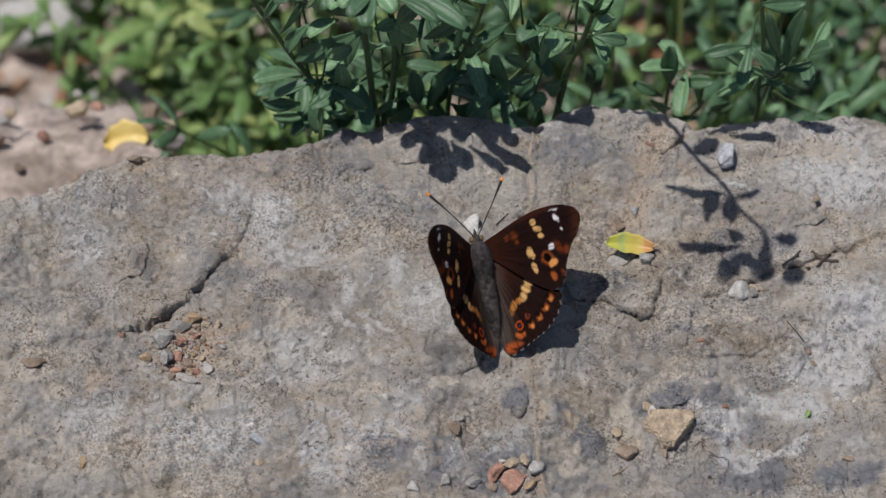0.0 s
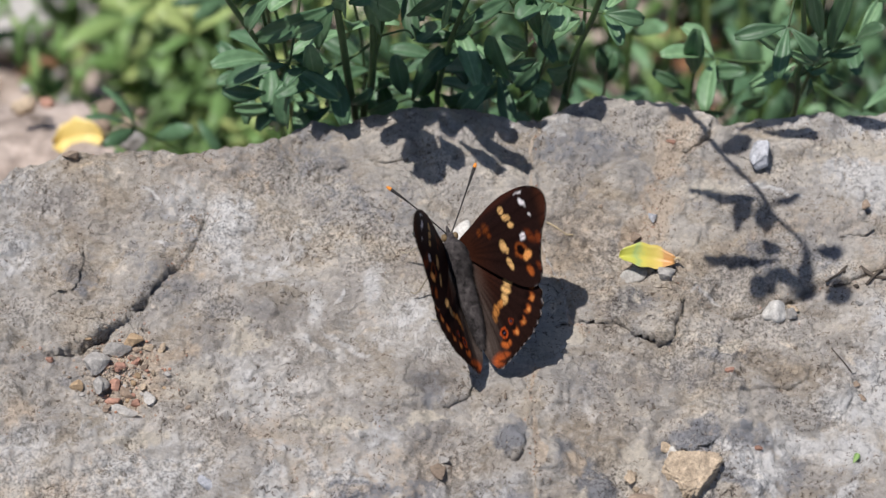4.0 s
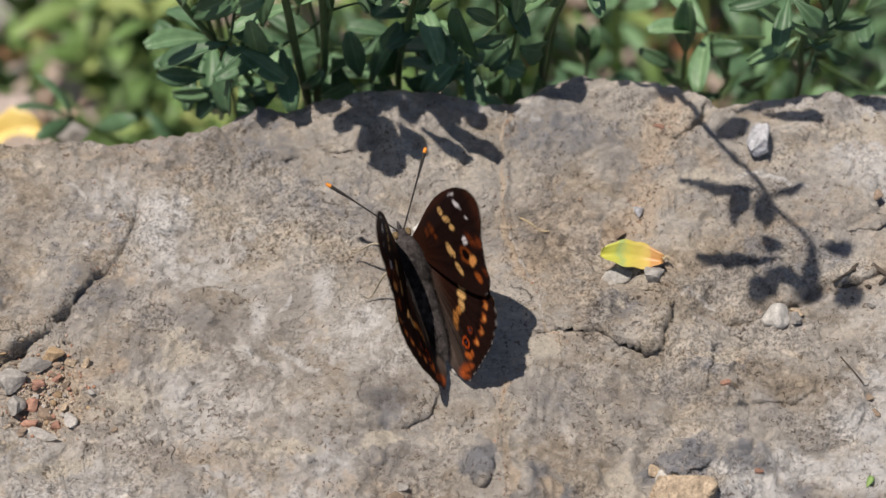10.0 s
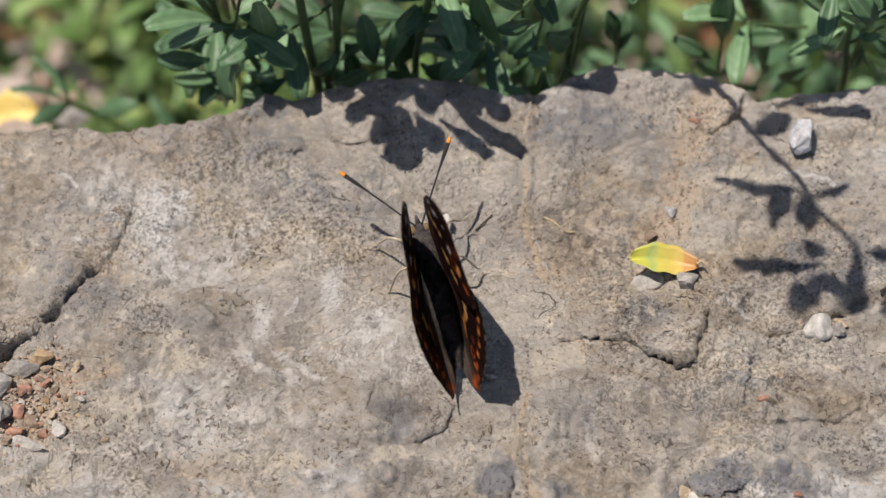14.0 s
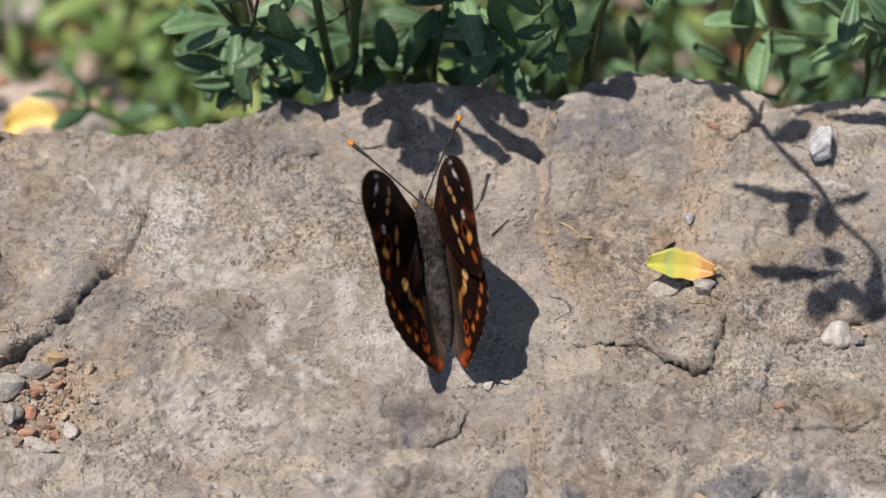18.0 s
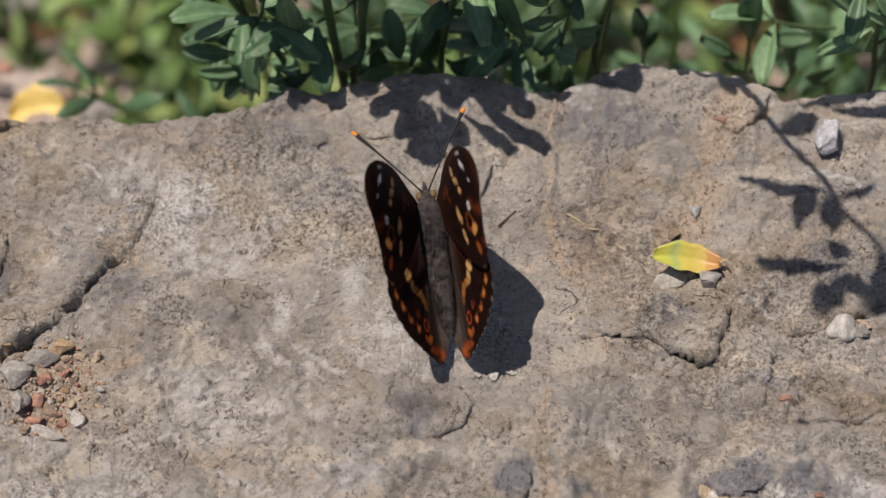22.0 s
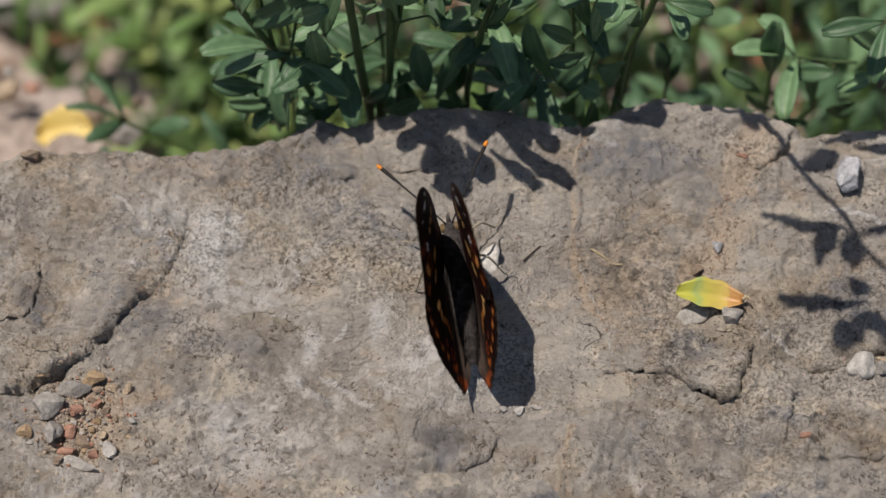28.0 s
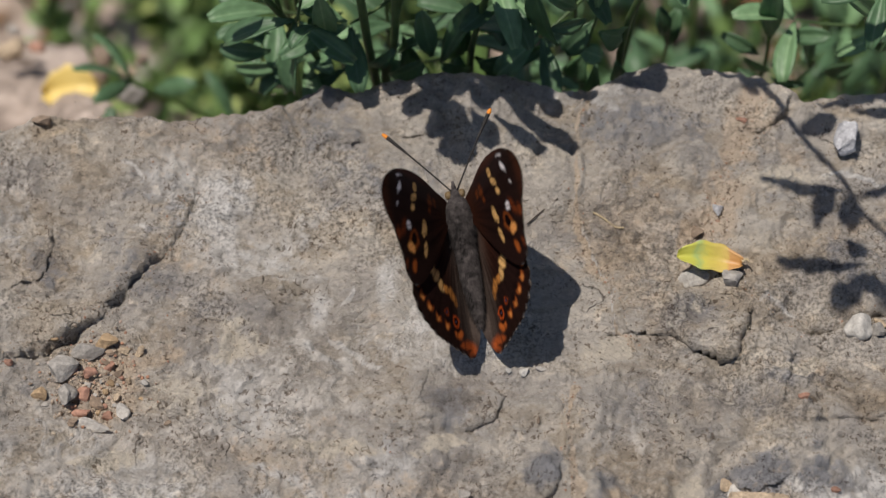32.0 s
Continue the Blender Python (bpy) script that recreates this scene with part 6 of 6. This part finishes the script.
# ---- what moves ----
def motions():
    beats = [
        (0.0, 58), (0.3, 73), (0.6, 30), (0.9, 11), (1.2, 32), (1.5, 56), (1.8, 44), (2.0, 24),
        (2.1, 12), (2.4, 4), (2.7, 12), (3.0, 25), (3.3, 50), (3.6, 40), (3.9, 60), (4.2, 78),
        (4.6, 68), (4.9, 49.5), (5.2, 15), (5.5, 4), (5.8, 4), (6.0, 17), (6.1, 21), (6.4, 27),
        (6.7, 29), (7.0, 37.5), (7.3, 51), (7.6, 47), (7.9, 43), (8.2, 40), (8.5, 42), (8.8, 45),
        (9.0, 47), (9.1, 52), (9.4, 76), (9.7, 66), (10.0, 78), (10.3, 71), (10.6, 66), (10.9, 73),
        (11.2, 82), (11.5, 70), (11.8, 70), (12.1, 84), (12.4, 72), (12.7, 73), (13.0, 88), (13.3, 73),
        (13.6, 68), (13.9, 91), (14.2, 79), (14.5, 64), (14.8, 45), (15.1, 70), (15.4, 84), (15.7, 60),
        (16.0, 70), (16.2, 84), (16.5, 82), (16.8, 57), (17.0, 58), (17.1, 68), (17.4, 88), (17.7, 78),
        (18.0, 79), (18.3, 87), (18.6, 80), (18.9, 77), (19.0, 81.5), (19.2, 88), (19.5, 87), (19.8, 83),
        (20.1, 88), (20.4, 86), (20.7, 79), (21.0, 81), (21.3, 87), (21.6, 79), (21.9, 75), (22.2, 89),
        (22.5, 90), (22.8, 84), (23.0, 79), (23.1, 80), (23.4, 89), (23.7, 88), (24.0, 82), (24.3, 74),
        (24.6, 88), (24.9, 89), (25.0, 89), (25.2, 88), (25.5, 83), (25.8, 76), (26.1, 84), (26.5, 72),
        (26.9, 84), (27.2, 76), (27.5, 83), (27.8, 86), (28.0, 88), (28.1, 87), (28.4, 87), (28.7, 86),
        (29.0, 84), (29.2, 81), (29.5, 77), (29.8, 82), (30.0, 86), (30.1, 84), (30.4, 79), (30.7, 68),
        (31.0, 73), (31.3, 85), (31.6, 81), (31.8, 77), (32.0, 73),
    ]
    # seconds, place, yaw, pitch and lean of the body: it turns and steps forward once
    stands = [
        (0.0, 0.0038, -0.0072, 12.3, 13.8, 8.4),
        (2.0, 0.0008, -0.0049, 18.4, 11.4, 8.5),
        (5.0, 0.0005, -0.0039, 15.6, 11.0, 5.3),
        (6.0, 0.0005, -0.0039, 15.6, 11.0, 7.2),
        (7.0, 0.0004, -0.0038, 15.9, 13.0, 4.8),
        (8.0, 0.0003, -0.0037, 16.3, 15.0, 1.8),
        (9.0, 0.0003, -0.0037, 16.6, 17.0, 2.2),
        (10.0, -0.0006, -0.0037, 19.9, 15.7, 1.3),
        (12.0, -0.0004, -0.0031, 17.2, 15.9, 0.0),
        (13.0, -0.0003, -0.0029, 16.3, 15.9, -3.4),
        (14.0, -0.0003, -0.0029, 16.3, 15.9, -5.5),
        (14.5, -0.0003, -0.0029, 16.3, 15.9, -4.0),
        (16.4, -0.0026, 0.0028, 11.6, 12.6, -3.5),
        (17.0, -0.0026, 0.0028, 11.6, 12.6, -3.5),
        (19.0, -0.0034, 0.0032, 10.6, 13.3, -6.4),
        (21.0, -0.0035, 0.0030, 10.9, 12.6, -4.9),
        (23.0, -0.0038, 0.0029, 11.2, 12.7, -4.6),
        (25.0, -0.0038, 0.0035, 10.3, 13.8, -6.0),
        (28.0, -0.0043, 0.0038, 11.1, 10.8, -6.0),
        (30.0, -0.0047, 0.0035, 11.3, 12.0, -6.1),
        (32.0, -0.0043, 0.0034, 12.2, 11.7, -5.3),
    ]

    walk(bfly, [(t, pose(x, y, 0.0105) @ pose(0, 0, 0, 0, 0, yaw) @ pose(0, 0, 0, pitch) @ pose(0, 0, 0, 0, lean)) for t, x, y, yaw, pitch, lean in stands])
    for side, hind, ob in bfly_wings:
        walk(ob, [(t, pose(side * HINGE * SIZE, 0, 0, 0, -side * ((a - 6.5 - 2 * min(1, max(0, a) / 40)) if hind else a + 2.6), 0)) for t, a in beats])


motions()
